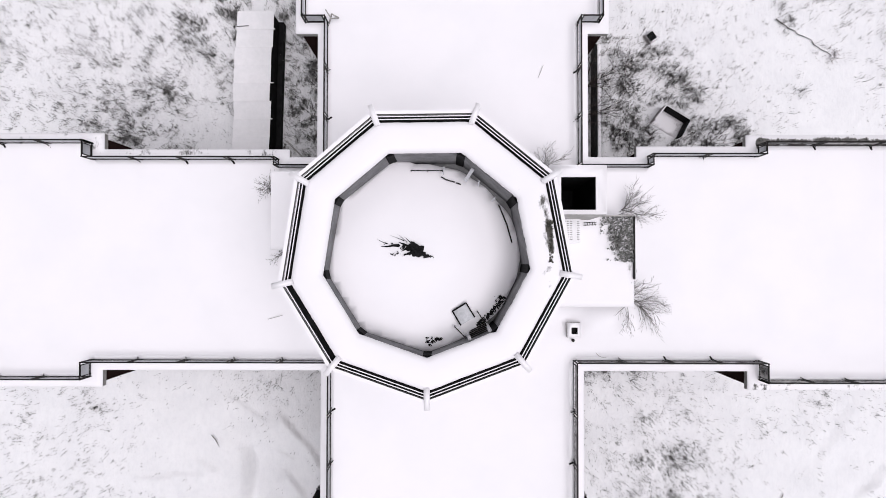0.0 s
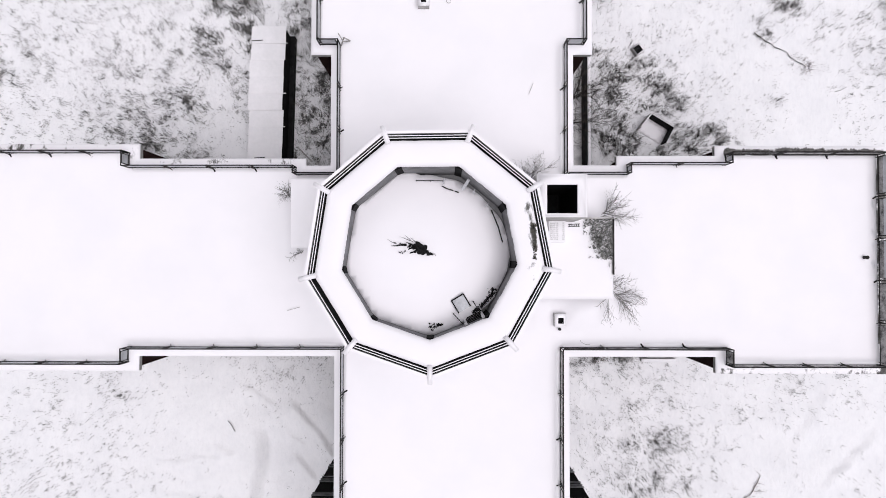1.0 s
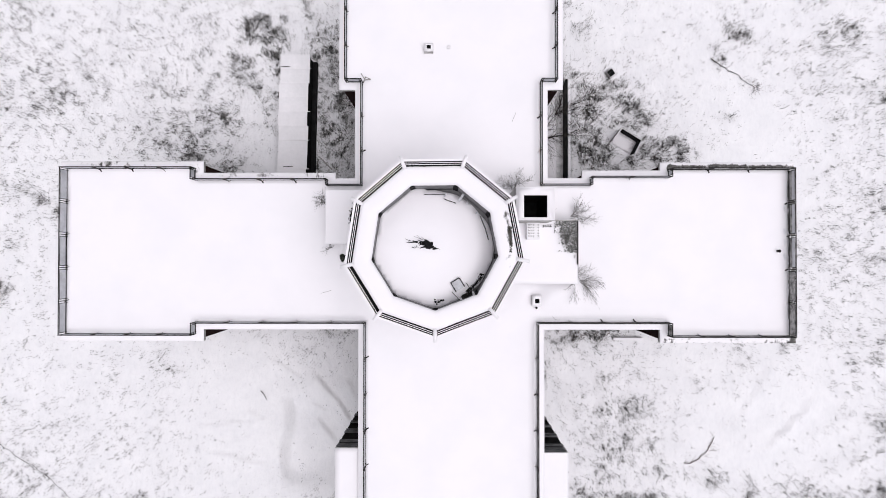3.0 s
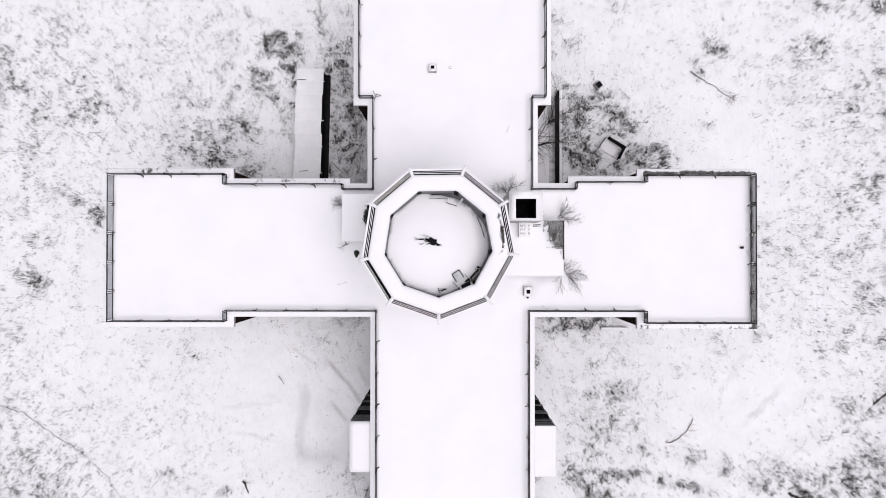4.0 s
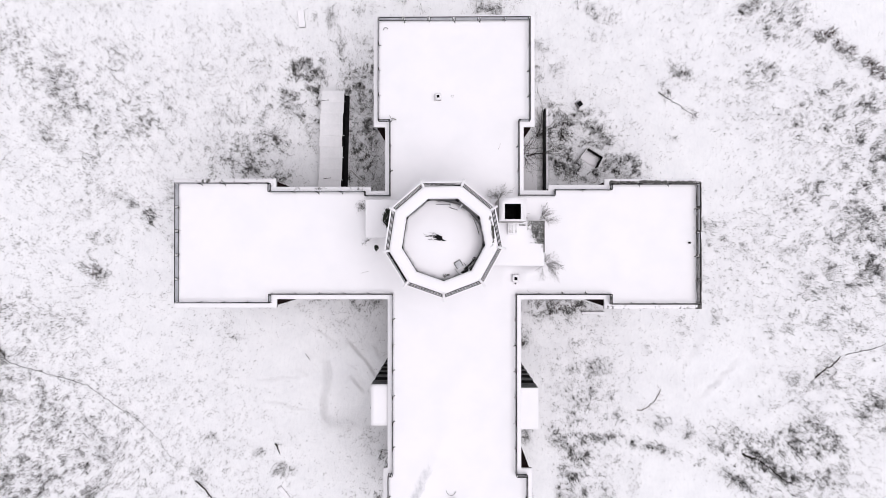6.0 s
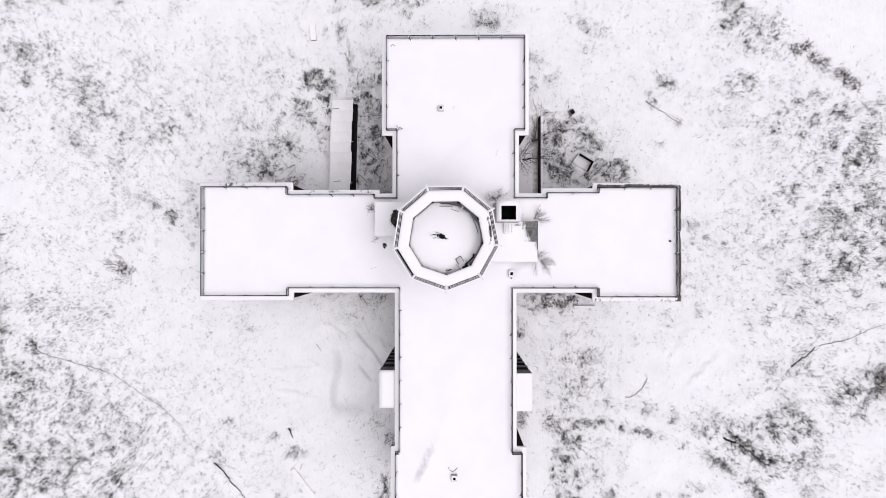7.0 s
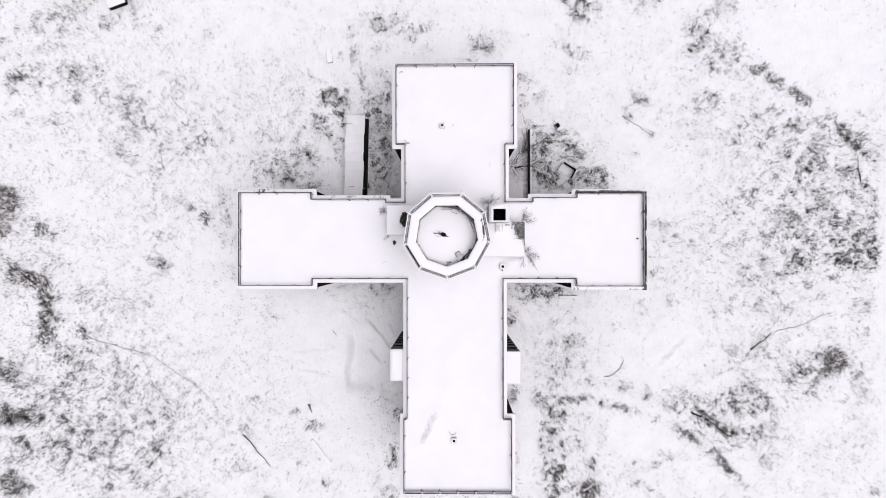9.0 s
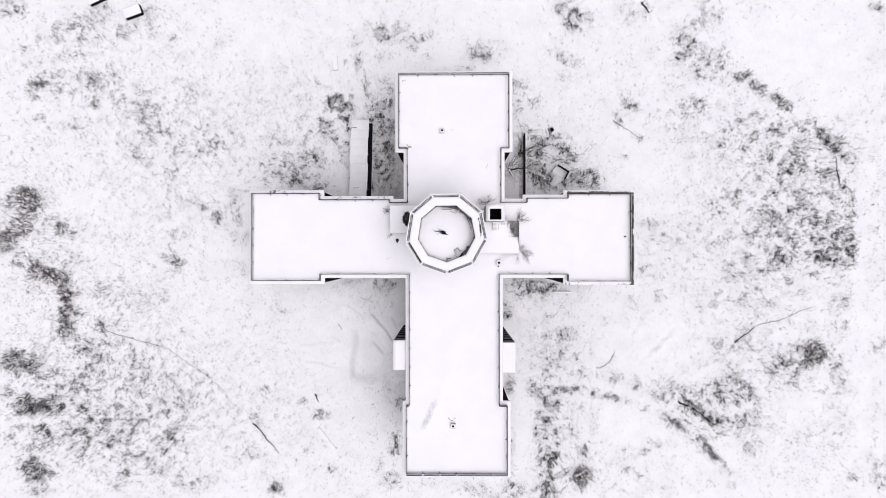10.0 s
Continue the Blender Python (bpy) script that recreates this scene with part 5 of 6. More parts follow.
shrub("roof_shrub", (-6.74, 0.08, R0), 3, 0.9, 0.6, 18, "thin bare shrub below the low annex", "shrub", depth=2, twigs=2, r=0.016, mat=MAT_STRAW, group="shrubs on the roof", toward=(-0.3, -0.2, 0))
shrub("roof_shrub", (6.79, 1.89, R0), 3, 1.0, 0.6, 19, "small bare shrub against the shaft", "shrub", depth=1, twigs=2, r=0.016, mat=MAT_STRAW, group="shrubs on the roof", toward=(0.3, 0.4, 0))
clump("evergreen_bush", (-4.72, 1.95, 20.0), 0.6, 1.0, 0.9, 900, 31, "dark evergreen bush on the low annex", "bush", MAT_LEAF)
clump("evergreen_tuft", (-6.1, -0.6, ROOF), 0.2, 0.26, 0.35, 120, 37, "small dark evergreen tuft in the roof snow", "bush", MAT_LEAF)
clump("moss_cushion", (3.62, 0.3, 27.84), 0.1, 0.62, 0.05, 420, 34, "brown moss strip on the tower ring", "moss", MAT_MOSS, 0.05, True)
clump("weed_cushion", (7.92, 0.72, 19.2), 0.70, 0.98, 0.22, 2300, 33, "dark evergreen weeds and moss on the penthouse corner", "weeds", MAT_WEED, 0.055, corner=True)


# ---- fittings by the shaft ----
def vent_grille():
    t = thing("vent_grille", (5.9, 1.15, 19.2), "pale slotted ventilation box on the penthouse", "vent")
    part("box", boxed(5.48, 6.28, 0.55, 1.6, 19.1, 19.75, 0.02), MAT_SHEET, t)
    for i in range(9):
        y = 0.68 + i * 0.095
        for x0, x1 in ((5.54, 5.66), (5.69, 5.79), (5.82, 5.92), (6.12, 6.22)):
            part("slot", boxed(x0, x1, y, y + 0.03, 19.745, 19.756), MAT_DARKPANEL, t)


def small_ladder():
    t = thing("small_ladder", (6.6, 1.36, 19.2), "short dark steel ladder lying on the penthouse", "ladder")
    for y in (1.31, 1.42):
        part("stile", barred((6.5, y, 19.27), (7.06, y + 0.03, 19.24), 0.025, 0.03), MAT_STEEL, t)
    for i in range(5):
        x = 6.56 + i * 0.11
        part("rung", barred((x, 1.31, 19.27 - i * 0.007), (x, 1.44, 19.27 - i * 0.007), 0.02, 0.02), MAT_STEEL, t)


def parapet_strip():
    t = thing("penthouse_upstand", (8.7, 0, 19.2), "dark steel upstand along the penthouse edge", "upstand")
    part("edge", barred((8.66, -1.0, 19.28), (8.66, 1.7, 19.28), 0.05, 0.2), MAT_STEEL, t)
    part("edge", barred((7.2, 1.72, 19.26), (8.64, 1.72, 19.26), 0.06, 0.2), MAT_CONCRETE, t)


vent_grille()
small_ladder()
parapet_strip()


def bent_wire(name, pts, r, label, group="", mat=None):
    """A bent wire or pipe through a few points."""
    t = thing(name, pts[0], label, "wire", group)
    bm = bmesh.new()
    for p, q in zip(pts, pts[1:]):
        beam(bm, p, q, r * 2, r * 2)
    part("wire", bm, mat or MAT_STEEL, t)


def arc(cx, cy, z, r, a0, a1, n=10):
    return [(cx + r * math.cos(radians(a0 + (a1 - a0) * i / n)), cy + r * math.sin(radians(a0 + (a1 - a0) * i / n)), z) for i in range(n + 1)]


bent_wire("bent_wire", arc(7.75, -4.16, ROOF + 0.07, 0.42, 150, 285), 0.009, "bent wire half buried in roof snow", mat=MAT_DULL)
bent_wire("bent_wire", arc(6.32, -2.59, ROOF + 0.1, 0.14, 60, 330), 0.009, "small wire loop in the roof snow", mat=MAT_DULL)
bent_wire("bent_wire", arc(0.60, -22.28, ROOF + 0.08, 0.42, 180, 300) + [(1.04, -22.33, ROOF + 0.08)], 0.014, "bent wire beside the roof vent")
bent_wire("bent_wire", arc(0.71, 13.00, ROOF + 0.06, 0.11, 0, 330), 0.009, "thin wire ring on the roof snow", mat=MAT_DULL)
bent_wire("bent_wire", arc(-5.28, 18.98, ROOF + 0.07, 0.2, 20, 190), 0.02, "bent wire near the roof corner")
bent_wire("bent_wire", [(-4.8, 10.7, R0), (-4.6, 10.95, R0 + 0.5), (-4.3, 10.85, R0 + 0.3), (-4.65, 10.8, R0 + 0.35), (-4.9, 11.2, R0 + 0.4)], 0.025, "broken pale aerial lying by the roof edge", mat=MAT_DULL)
bent_wire("bent_wire", [(-7.5, -2.88, R0 + 0.04), (-6.83, -2.69, R0 + 0.05)], 0.01, "short rod on the roof snow", mat=MAT_DULL)
bent_wire("bent_wire", [(4.8, 8.18, R0 + 0.04), (5.03, 8.75, R0 + 0.06)], 0.01, "short straw rod on the roof snow", mat=MAT_DULL)


def stub_pipe(x, y, z, r, h, label):
    t = thing("stub_pipe", (x, y, z), label, "pipe", "stub pipes on the roof")
    bm = bmesh.new()
    bmesh.ops.create_cone(bm, cap_ends=True, segments=14, radius1=r, radius2=r * 0.9, depth=h, matrix=Matrix.Translation((x, y, z + h / 2)))
    part("pipe", bm, MAT_STEEL, t)
    bm = bmesh.new()
    bmesh.ops.create_cone(bm, cap_ends=True, segments=14, radius1=r * 1.25, radius2=r * 1.1, depth=0.04, matrix=Matrix.Translation((x, y, z + h)))
    part("cap", bm, MAT_STEEL, t)


stub_pipe(21.8, -0.15, ROOF, 0.08, 0.3, "short dark vent pipe in the roof snow")
stub_pipe(6.31, -3.78, ROOF, 0.06, 0.35, "dark pipe beside the chimney")


# ---- inside the tower's ring ----
def charred_branches():
    t = thing("charred_branches", (-0.35, 0.08, drift_height(-0.35, 0.08)), "black broken branches melted into the snow", "branches")
    rng = random.Random(5)
    for a, b, r in (((-0.35, 0.1), (-0.9, 0.2), 0.06), ((-0.85, 0.2), (-1.4, 0.28), 0.045), ((-0.4, 0.0), (-1.42, -0.12), 0.032), ((-0.25, 0.0), (-0.05, -0.16), 0.06), ((-0.1, -0.12), (0.18, -0.16), 0.05),
                    ((-0.55, 0.12), (-0.8, 0.02), 0.04), ((-0.4, 0.2), (-0.75, 0.4), 0.018), ((-0.7, 0.36), (-1.1, 0.58), 0.01), ((-0.6, 0.3), (-0.95, 0.5), 0.01), ((-1.2, 0.26), (-1.6, 0.33), 0.012), ((-0.5, 0.0), (-0.7, -0.2), 0.014)):
        bm = bmesh.new()
        d = Vector((b[0] - a[0], b[1] - a[1], 0.0))
        limb(bm, (*a, drift_height(*a) + 0.07), d, d.length, r * 1.3, 0, rng, 0.3, 0.0, 0)
        part("branch", bm, MAT_BLACK, t)
    bm = bmesh.new()
    c = Vector((-0.33, 0.06, drift_height(-0.33, 0.06) + 0.05))
    bmesh.ops.create_icosphere(bm, subdivisions=3, radius=1.0, matrix=Matrix.Translation(c) @ Matrix.Rotation(0.5, 4, "Z") @ Matrix.Diagonal((0.17, 0.21, 0.13, 1)))
    for v in bm.verts:
        v.co += (v.co - c) * (0.9 * noise.noise(v.co * 8) + 0.4 * noise.noise(v.co * 19))
    part("stump", bm, MAT_BLACK, t)
    bm = bmesh.new()
    for _ in range(90):
        a, e = rng.choice((((-0.4, 0.12), (-1.35, 0.27)), ((-0.45, 0.0), (-1.3, -0.1)), ((-0.5, 0.1), (-0.85, 0.12)), ((-0.2, 0.0), (0.2, -0.16))))
        f = rng.random() ** 1.3
        x, y = a[0] + (e[0] - a[0]) * f + rng.gauss(0, 0.02), a[1] + (e[1] - a[1]) * f + rng.gauss(0, 0.02)
        w = rng.uniform(0.010, 0.032) * (1.2 - 0.7 * f)
        m = Matrix.Translation((x, y, drift_height(x, y) + rng.uniform(0.03, 0.07))) @ Matrix.Rotation(rng.uniform(0, 6.28), 4, "Z") @ Matrix.Diagonal((w * 2, w, w, 1))
        bmesh.ops.create_icosphere(bm, subdivisions=1, radius=1.0, matrix=m)
    tagged(part("charcoal", bm, MAT_BLACK, t), kind="stuff")


def roof_hatch():
    c, x, y = Vector((1.14, -1.92, drift_height(1.14, -1.92) + 0.13)), Vector((0.46, 0.28, 0)).normalized(), Vector((0.28, -0.46, 0)).normalized()
    t = thing("roof_hatch", c, "square hatch with a dark steel frame and frosted lid", "hatch")
    w, h = 0.25, 0.26
    part("lid", barred(c - x * w, c + x * w, 2 * h, 0.05), MAT_PANEL, t)
    for a, b in (((-w, -h), (w, -h)), ((w, -h), (w, h)), ((-w, h), (-w, -h))):
        part("frame", barred(c + x * a[0] + y * a[1] + Vector((0, 0, 0.05)), c + x * b[0] + y * b[1] + Vector((0, 0, 0.05)), 0.045, 0.08), MAT_BLACK, t)


def tower_rail(pts, label, above=0.1, r=0.025, feet=True):
    z = drift_height(*pts[0]) + above
    t = thing("broken_rail", (*pts[0], z), label, "railing", "broken rails inside the tower top")
    for p, q in zip(pts, pts[1:]):
        part("bar", barred((*p, z), (*q, z - 0.03), 2 * r, 2 * r), MAT_STEEL, t)
    if feet:
        for p in pts:
            part("leg", barred((*p, z - 0.5), (*p, z + 0.05), 0.03, 0.03, (0, 1, 0)), MAT_STEEL, t)


charred_branches()
roof_hatch()
tower_rail([(-0.52, 2.62), (0.0, 2.62), (0.48, 2.62)], "straight dark rail at the edge of the drift", 0.12, 0.013)
tower_rail([(0.45, 2.42), (0.62, 2.33), (0.85, 2.27)], "bent broken rail end in the drift", 0.1, 0.018)
tower_rail([(0.93, 2.24), (1.05, 2.2)], "short broken rail piece in the drift", 0.1, 0.02)
tower_rail([(2.3, 1.55), (2.55, 0.95), (2.72, 0.35)], "leaning dark rail along the parapet", 0.15, 0.02)
tower_rail([(0.87, -2.3), (1.2, -2.65)], "dark handrail of the hatch ladder", 0.3, 0.015)
tower_rail([(1.59, -1.86), (1.95, -2.42)], "dark handrail of the hatch ladder", 0.3, 0.015)


def parapet_steps():
    t = thing("parapet_steps", (1.6, -2.45, 26.2), "short steps between two pale posts at the parapet", "steps")
    for x, y in ((1.27, -2.56), (1.88, -2.28)):
        part("post", barred((x, y, 26.0), (x + 0.05, y - 0.09, 27.2), 0.09, 0.09, (0, 1, 0)), MAT_SHEET, t, "pale painted post")
    for i in range(5):
        f = 26.25 + 0.17 * i
        part("tread", barred((1.32, -2.5 - 0.035 * i, f), (1.86, -2.25 - 0.035 * i, f), 0.04, 0.03), MAT_STEEL, t)


parapet_steps()


def inner_bars():
    t = thing("snowy_brace", (1.4, 2.4, 26.6), "pale snow-covered brace against the parapet", "brace", "braces inside the tower top")
    part("bar", barred((1.2, 2.28, 26.4), (1.42, 2.58, 26.9), 0.11, 0.06), MAT_PANEL, t)
    for a, b, w in (((0.5, 2.5, 26.4), (0.53, 2.66, 26.75), 0.045), ((2.05, 1.65, 26.3), (2.14, 1.74, 26.55), 0.05), ((1.6, 2.12, 26.4), (1.63, 2.24, 26.65), 0.045)):
        s = thing("snowy_brace", a, "short pale brace standing in the drift", "brace", "braces inside the tower top")
        part("bar", barred(a, b, w, w), MAT_PANEL, s)


inner_bars()


def litter_line(a0, a1, r, count, seed, label):
    """Black scraps strewn along the foot of the parapet."""
    rng = random.Random(seed)
    a = radians((a0 + a1) / 2)
    at = Vector((r * math.cos(a), r * math.sin(a), 0))
    at.z = drift_height(at.x, at.y)
    t = thing("burnt_litter", at, label, "litter", "burnt litter in the tower top")
    bm = bmesh.new()
    for _ in range(count):
        a = radians(rng.uniform(a0, a1))
        d = r + rng.gauss(0, 0.05) * (1 + 0.8 * wob(a * 3, 0, 2.0, seed))
        p = Vector((d * math.cos(a), d * math.sin(a), 0))
        p.z = drift_height(p.x, p.y) + rng.uniform(-0.02, 0.06)
        n = Vector((rng.uniform(-1, 1), rng.uniform(-1, 1), rng.uniform(0.3, 1))).normalized()
        s = n.orthogonal().normalized() * rng.uniform(0.015, 0.06)
        u = n.cross(s) * rng.uniform(0.3, 0.9)
        low = -n * 0.012
        top, base = [bm.verts.new(p + o) for o in (s, u, -s, -u)], [bm.verts.new(p + o + low) for o in (s, u, -s, -u)]
        bm.faces.new(top)
        for k in range(4):
            bm.faces.new((top[k], base[k], base[(k + 1) % 4], top[(k + 1) % 4]))
    tagged(part("scraps", bm, MAT_BLACK, t), kind="stuff")


litter_line(-56, -30, 2.8, 330, 35, "black burnt litter along the parapet foot")
litter_line(-91, -80, 2.74, 60, 36, "black burnt litter in the parapet corner")


# ---- the yards ----
def long_shed():
    t = thing("shed", (-13.1, 11.9, 0), "long low shed with lapped snow-dusted roofing sheets", "shed")
    n, y0, y1 = 9, 17.47, 6.0
    step = (y1 - y0) / n
    slant = lambda y: -0.25 * (17.47 - y) / 11.0
    part("wall", prism([(-14.35, 6.1), (-11.95, 6.1), (-11.72, 17.4), (-14.1, 17.4)], -0.3, 2.3), MAT_BLACK, t, "near-black shed wall")
    # Added black strip in place of the deep shadow along the shed's foot.
    part("shadow_strip", prism([(-11.94, 6.12), (-11.58, 6.12), (-11.35, 17.38), (-11.71, 17.38)], -0.3, 0.6), MAT_BLACK, t)
    for i in range(n):
        a, b = y0 + step * i, y0 + step * (i + 1) - 0.02
        zz = 2.42 + random.uniform(-0.03, 0.03)
        bm, rows = bmesh.new(), []
        ox = random.uniform(-0.09, 0.09)
        for k in range(7):
            f = k / 6
            y = a + (b - a) * f
            sag = 0.03 * math.sin(f * math.pi) + 0.03 * f
            rows.append([bm.verts.new((x + slant(y) + ox, y, zz + sag + (0.03 if x < -13.5 else 0))) for x in (-14.2, -13.5, -12.9, -12.3, -11.62)])
        for r0, r1 in zip(rows, rows[1:]):
            for m in range(4):
                bm.faces.new((r0[m], r0[m + 1], r1[m + 1], r1[m]))
        made = bmesh.ops.extrude_face_region(bm, geom=bm.faces[:])["geom"]
        for v in made:
            if isinstance(v, bmesh.types.BMVert):
                v.co.z -= 0.03
        part("roofing_sheet", bm, MAT_SHEET, t)
    for i in (0, 3, 5, 7):
        y = y0 + step * (i + 1)
        part("batten", barred((-11.9 + slant(y), y, 2.46), (-11.45 + slant(y), y, 2.43), 0.06, 0.06), MAT_SHEET, t)
    for x, y in ((-13.75, 16.35), (-13.5, 7.45)):
        part("gap", barred((x - 0.42, y, 2.5), (x + 0.42, y + 0.05, 2.5), 0.05, 0.03), MAT_BLACK, t, "dark slit between two sheets")
    part("leaning_board", barred((-11.2, 8.7, 0.1), (-10.0, 7.5, 0.3), 0.1, 0.05), MAT_CONCRETE, t)


def sunken_yard():
    t = thing("retaining_wall", (11.7, 10.2, -1.3), "retaining wall of the sunken yard, its shaded face coloured black, snow on its back edge", "wall")
    # Black puts the shade on the yard face into the wall's colour.
    part("wall", boxed(11.57, 11.84, 4.6, 15.9, -1.4, 0.16), MAT_BLACK, t)
    snow_sheet("coping_snow", [(11.74, 4.6), (11.98, 4.6), (11.98, 15.9), (11.74, 15.9)], 0.24, t, 0.3, 0.02, None, 0.09)
    t = thing("platform", (9.0, 8.5, -1.3), "long grey concrete platform dusted with snow", "platform")
    part("slab", boxed(7.2, 10.84, 4.75, 12.3, -1.35, -0.8, 0.03), MAT_SHEET, t)
    snow_sheet("thin_snow", [(7.2, 4.75), (10.84, 4.75), (10.84, 12.3), (7.2, 12.3)], -0.74, t, 0.4, 0.02, None, 0.06)
    t = thing("yard_paving", (11.2, 9.5, -1.3), "grey snow-dusted paving at the foot of the wall", "paving")
    part("slab", boxed(10.86, 11.56, 4.7, 15.6, -1.36, -1.2), MAT_PAVING, t)


def open_tank():
    t = thing("open_tank", (16.9, 10.0, 0), "open concrete tank with dark inner walls and drifted snow", "tank")
    c = [(15.62, 10.05), (16.46, 11.12), (18.15, 10.08), (17.55, 8.9)]
    for i, (h, w) in enumerate(((1.25, 0.1), (1.2, 0.14), (1.15, 0.12))):
        a, b = c[i], c[(i + 1) % 4]
        part("wall", barred((*a, h / 2 - 0.2), (*b, h / 2 - 0.2), w, h + 0.4), MAT_BLACK if i else MAT_CONCRETE, t)
        if i == 2:
            continue
        cap = barred((*a, h + 0.03), (*b, h + 0.03), w * (0.45 if i else 0.8), 0.05)
        part("rim", cap, MAT_SHEET, t)
    snow_sheet("drifted_snow", c[::-1], 0.13, t, 0.3, 0.03, None, 0.3, MAT_ROOFSNOW)


long_shed()
sunken_yard()
open_tank()
hole = open_box("manhole_box", 15.28, 16.04, 16.0, 16.76, 0.12, 0.5, 15.36, 15.96, 16.08, 16.68, "small square brick manhole with a black opening", "manhole", cap=0.08)
hole.rotation_euler = (0, 0, radians(35))
shrub("tall_shrub", (9.2, 10.6, -1.2), 9, 5.4, 0.35, 41, "tall bare shrub in the sunken yard", "shrub", depth=2, twigs=1, r=0.05, toward=(0.35, 0.1, 0), group="shrubs by the yard wall")
shrub("tall_shrub", (10.9, 13.0, -1.2), 4, 4.8, 0.4, 43, "tall bare shrub in the sunken yard", "shrub", depth=2, twigs=2, r=0.05, toward=(0.1, 0.1, 0), group="shrubs by the yard wall")


def slab_thing(name, x, y, w, l, h, turn, label, category, side=None, group=""):
    t = thing(name, (x, y, 0), label, category, group)
    body = part("body", boxed(x - w / 2, x + w / 2, y - l / 2, y + l / 2, -0.2, h, 0.03), side or MAT_CONCRETE, t)
    c = snow_sheet("top_snow", [(x - w / 2 - 0.02, y - l / 2 - 0.02), (x + w / 2 + 0.02, y - l / 2 - 0.02), (x + w / 2 + 0.02, y + l / 2 + 0.02), (x - w / 2 - 0.02, y + l / 2 + 0.02)], h + 0.08, t, 0.3, 0.02, None, 0.09)
    t.rotation_euler = (0, 0, radians(turn))
    return t


slab_thing("crate", -47.6, 34.4, 2.6, 1.5, 1.0, 20, "snow-topped dark crate in the meadow", "crate", MAT_BLACK, "crates at the meadow's edge")
slab_thing("crate", -53.2, 36.6, 2.6, 1.5, 0.9, 25, "snow-topped dark crate in the meadow", "crate", MAT_BLACK, "crates at the meadow's edge")
slab_thing("stone_slab", -17.0, 26.5, 0.75, 1.9, 0.35, 6, "pale oblong slab lying in the snow", "slab")
slab_thing("low_wall", 17.2, -8.05, 2.7, 0.22, 0.3, 0, "low snow-topped wall by the building", "wall")
slab_thing("stone_slab", -18.3, -30.2, 0.5, 4.2, 0.06, 38, "long pale slab buried flush in the snow", "slab")

# fallen wood and wire out on the meadow
fallen("fallen_log", [(34.6, -24.5), (36.6, -25.3), (38.2, -26.5), (39.8, -27.8)], 0.11, 61, "dark rotten log in the long grass", "log", MAT_TWIG, 0.9, group="fallen branches")
fallen("fallen_branch", [(29.2, 35.7), (30.4, 34.1)], 0.16, 62, "short dark log at the meadow's far edge", "branch", MAT_TWIG, 0.5, group="fallen branches")
fallen("fallen_branch", [(31.3, 13.15), (32.1, 13.45)], 0.025, 63, "straight grey stick on the snow", "branch", MAT_STRAW, 0.0, group="fallen branches")
fallen("fallen_branch", [(25.0, 17.8), (25.6, 17.2), (27.2, 16.4), (28.3, 15.4), (29.3, 14.9)], 0.045, 51, "long fallen branch on the snow", "branch", MAT_TWIG, 0.7, group="fallen branches")
brush("brown_bush", (29.1, 15.2, 0), 26, 0.5, 0.6, 52, "small russet bush at a branch end", MAT_RUSSET)
fallen("fallen_branch", [(43.0, -15.7), (44.3, -14.5), (45.0, -14.3), (45.9, -13.1)], 0.11, 53, "dark crooked fallen branch", "branch", MAT_TWIG, 1.0, group="fallen branches")
fallen("fallen_branch", [(46.5, -12.9), (50, -12.2), (52.5, -11.0), (55, -10.2)], 0.04, 54, "thin line of fallen wood", "branch", MAT_TWIG, 0.5, group="fallen branches")
fallen("fallen_branch", [(22.4, -19.5), (23.4, -19.2), (24.2, -18.5), (24.7, -17.9), (25.1, -17.1)], 0.055, 55, "russet fallen branch on trodden snow", "branch", MAT_RUSSET, 1.0, group="fallen branches")
fallen("fallen_cable", [(-52.9, -12.2), (-51.6, -14.1), (-50.0, -14.5), (-46.0, -15.6), (-42.2, -16.7), (-40.2, -18.2), (-36.4, -20.6), (-33.6, -23.2), (-32.6, -25.0), (-31.9, -25.2)], 0.034, 56, "old cable lying across the meadow", "cable", MAT_TWIG, 0.3, group="fallen cables")
fallen("fallen_cable", [(-29.4, -27.9), (-28.0, -29.2), (-27.5, -30.2), (-26.7, -30.9), (-25.5, -32.3)], 0.09, 57, "dark cable end in the grass", "cable", MAT_TWIG, 0.3, group="fallen cables")
fallen("fallen_branch", [(-20.1, -23.4), (-19.7, -24.0), (-19.6, -24.6)], 0.1, 58, "short dark log in the snow", "branch", MAT_TWIG, 0.2, group="fallen branches")
fallen("fallen_branch", [(58.7, 8.2), (58.5, 9.6), (58.2, 11.9)], 0.09, 59, "bare branch at the pond edge", "branch", MAT_TWIG, 0.5, group="fallen branches")
fallen("fallen_branch", [(-16.5, -12.9), (-15.9, -13.7)], 0.035, 60, "stick in the snow drift", "branch", MAT_TWIG, 0.0, group="fallen branches")

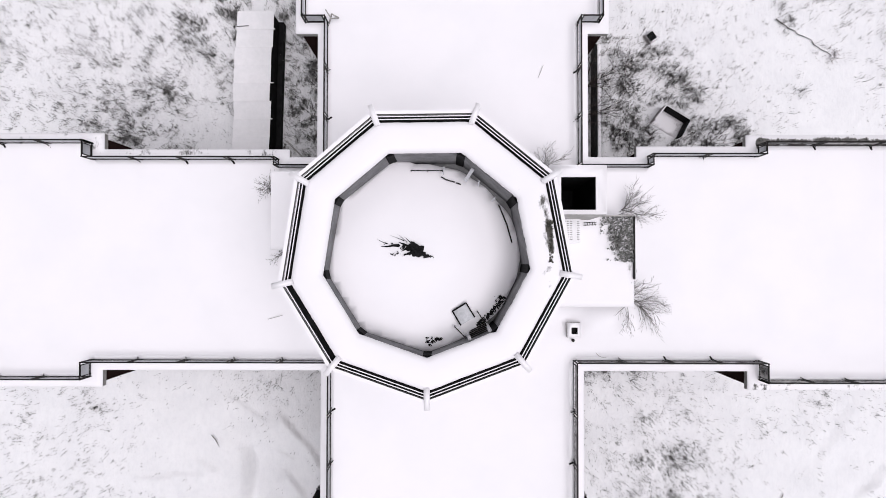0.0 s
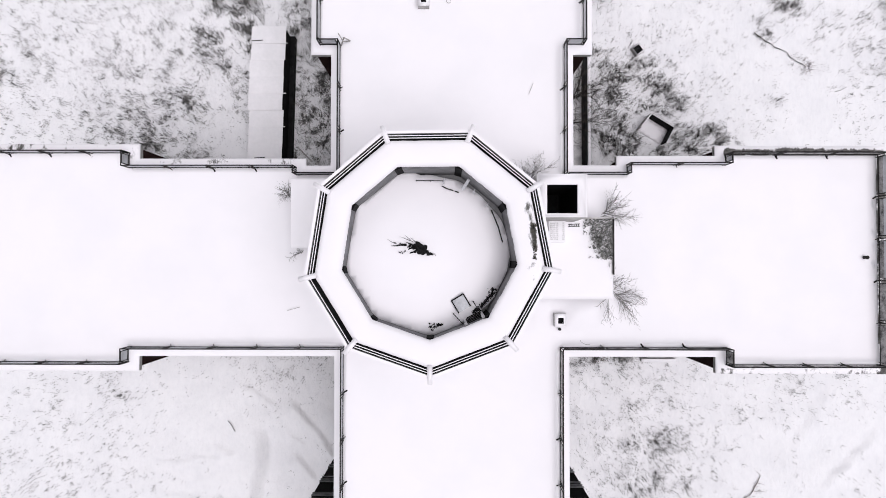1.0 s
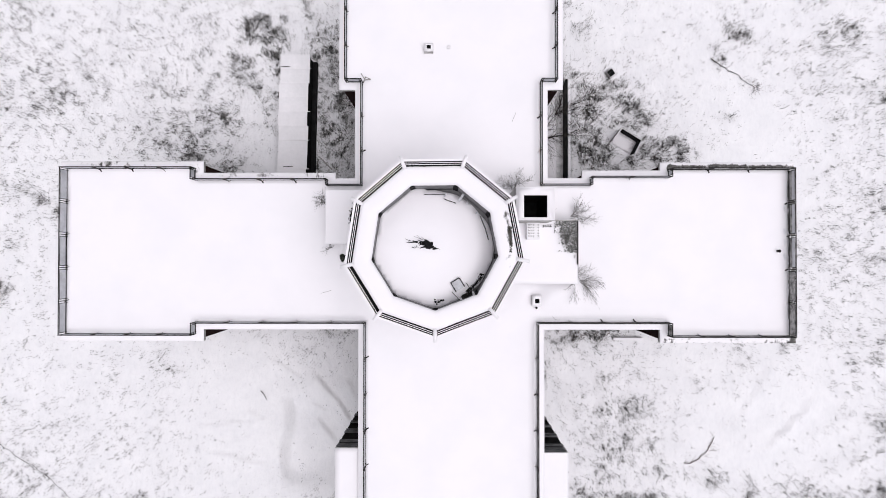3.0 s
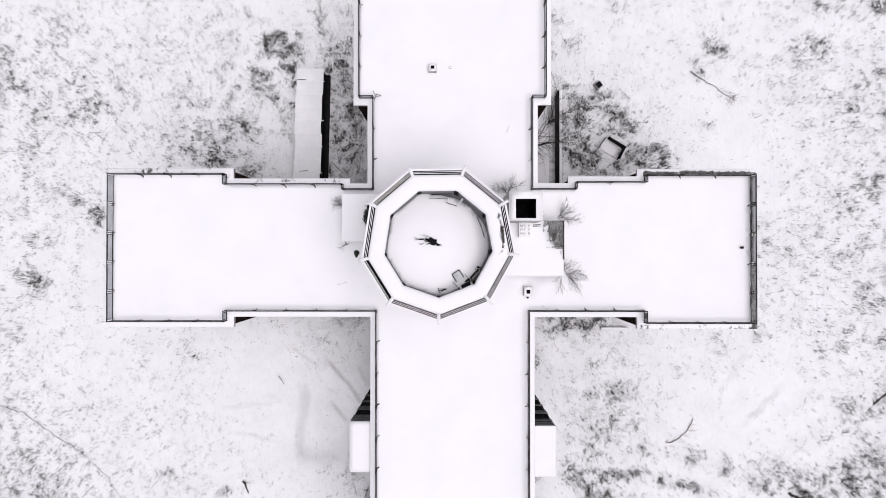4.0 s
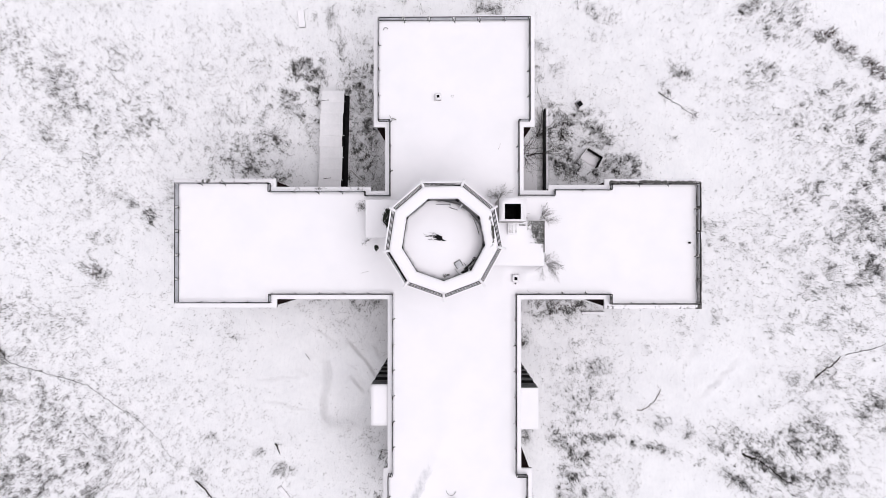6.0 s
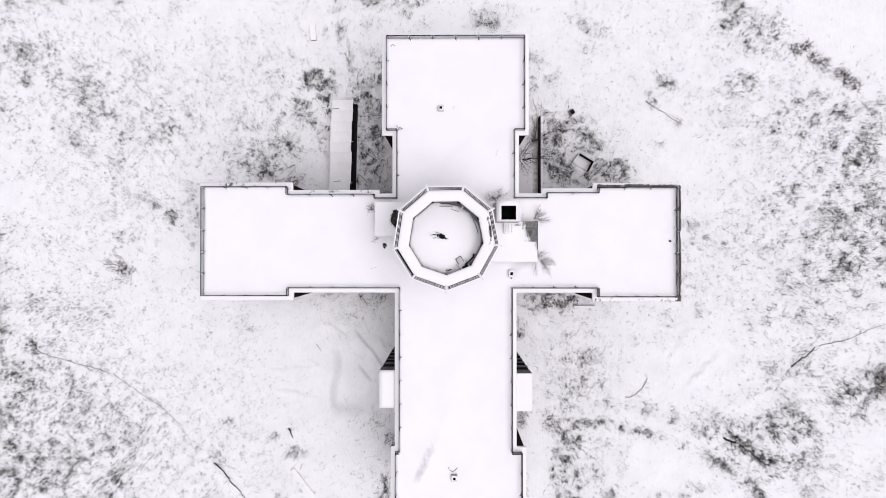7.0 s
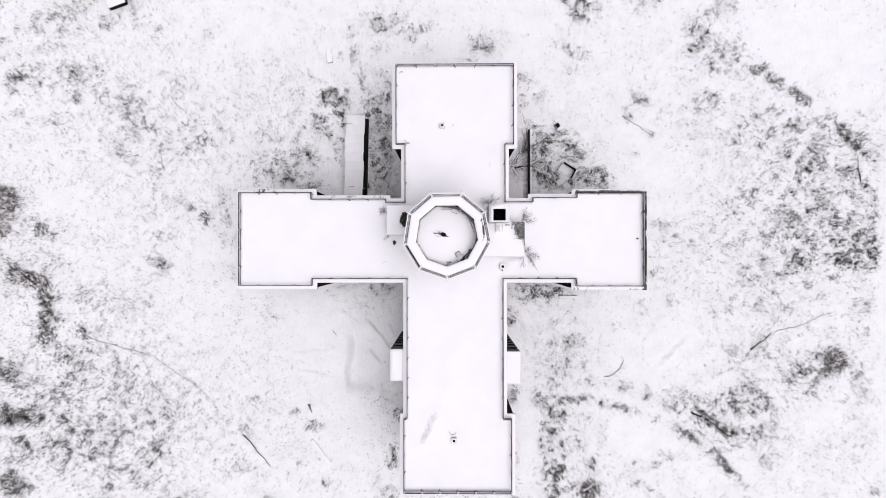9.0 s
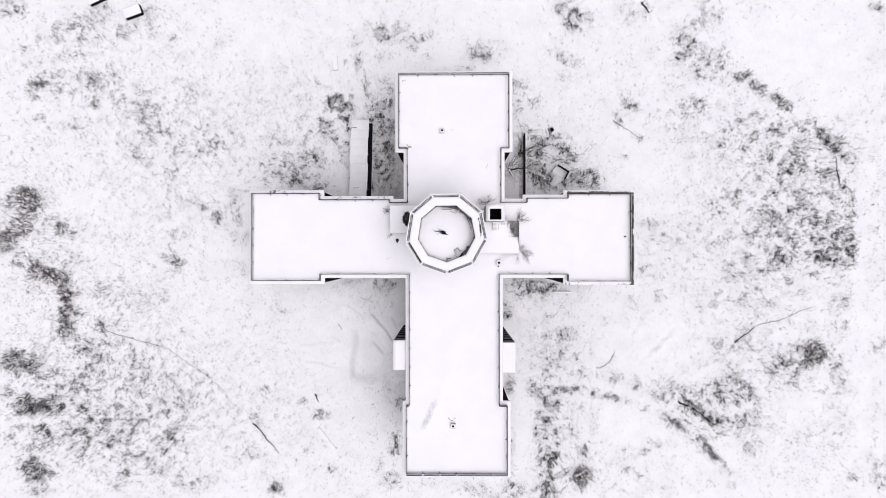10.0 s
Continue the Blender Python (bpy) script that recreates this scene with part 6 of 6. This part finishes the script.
for k, (x, y, n, r, h) in enumerate((
        (54.7, -17.0, 170, 1.5, 1.5), (20.2, -35.6, 140, 1.3, 1.4), (-58.4, -6.1, 90, 1.0, 1.2), (-57.9, -8.6, 90, 0.9, 1.2), (-57.9, -10.9, 90, 0.9, 1.1), (-58.2, -14.0, 90, 0.9, 1.0),
        (-63.6, 5.9, 170, 1.7, 1.3), (-64.6, 2.2, 170, 1.7, 1.3), (-66.8, -0.4, 150, 1.5, 1.2), (-58.6, 1.6, 90, 0.9, 0.8), (-62.3, -5.0, 130, 1.2, 1.1), (-60.5, -5.6, 100, 1.0, 1.0),
        (43.7, 24.3, 50, 0.6, 0.6), (44.9, 24.6, 50, 0.45, 0.9), (46.0, 23.1, 60, 0.6, 0.7), (47.4, 22.5, 60, 0.55, 0.6), (49.1, 21.3, 60, 0.55, 0.7), (50.2, 20.4, 60, 0.6, 0.7), (51.3, 19.5, 50, 0.4, 0.6), (-41.4, -3.3, 60, 0.9, 0.8))):
    brush("brushwood", (x, y, 0), n, r, h, 70 + k, "brown bare brushwood with lodged snow", MAT_RUSSET, lodged=1.5 if x < -60 else 1.3)
for k, (x, y, n, r, h) in enumerate((
        (-34.9, 3.3, 60, 0.7, 0.8), (-36.8, 4.9, 40, 0.6, 0.6), (-19.2, -26.4, 60, 0.9, 0.7), (-66.1, -18.5, 150, 1.5, 1.2), (-62.7, -18.9, 140, 1.4, 1.1), (-63.9, -24.9, 130, 1.4, 1.1), (-59.6, -24.9, 150, 1.5, 1.1), (-62.6, -34.9, 150, 1.6, 1.1),
        (-7.0, -24.8, 60, 0.8, 1.0), (58.6, 14.5, 60, 1.0, 0.9), (36.0, -24.9, 60, 0.7, 0.7), (37.6, -26.0, 60, 0.7, 0.7), (-25.8, -37.5, 60, 0.8, 0.8))):
    brush("brushwood", (x, y, 0), n, r, h, 90 + k, "grey bare brushwood with lodged snow", MAT_TWIG)
for k, (x, y, n, r, h) in enumerate(((10.4, -6.7, 90, 0.8, 0.45), (12.6, -7.3, 110, 0.9, 0.5), (14.9, -7.2, 70, 0.7, 0.4), (8.5, -11.6, 60, 0.55, 0.45))):
    brush("brown_bush", (x, y, 0), n, r, h, 120 + k, "flattened russet weeds by the building", MAT_RUSSET)
for k, (x, y, n, r, h) in enumerate(((13.5, 14.6, 90, 0.8, 0.7), (14.0, 12.9, 90, 0.8, 0.7), (13.3, 8.9, 80, 0.7, 0.6), (14.7, 7.9, 80, 0.8, 0.6), (20.4, 8.6, 90, 0.9, 0.6), (22.3, 8.0, 60, 0.7, 0.5),
                                     (-9.2, 16.2, 80, 0.8, 0.6), (-8.8, 13.4, 80, 0.8, 0.6), (-9.0, 10.6, 80, 0.8, 0.6), (-19.6, 7.6, 70, 0.7, 0.6))):
    brush("brushwood", (x, y, 0), n, r, h, 140 + k, "low dark scrub with lodged snow beside the building", MAT_TWIG, "scrub in the yards")
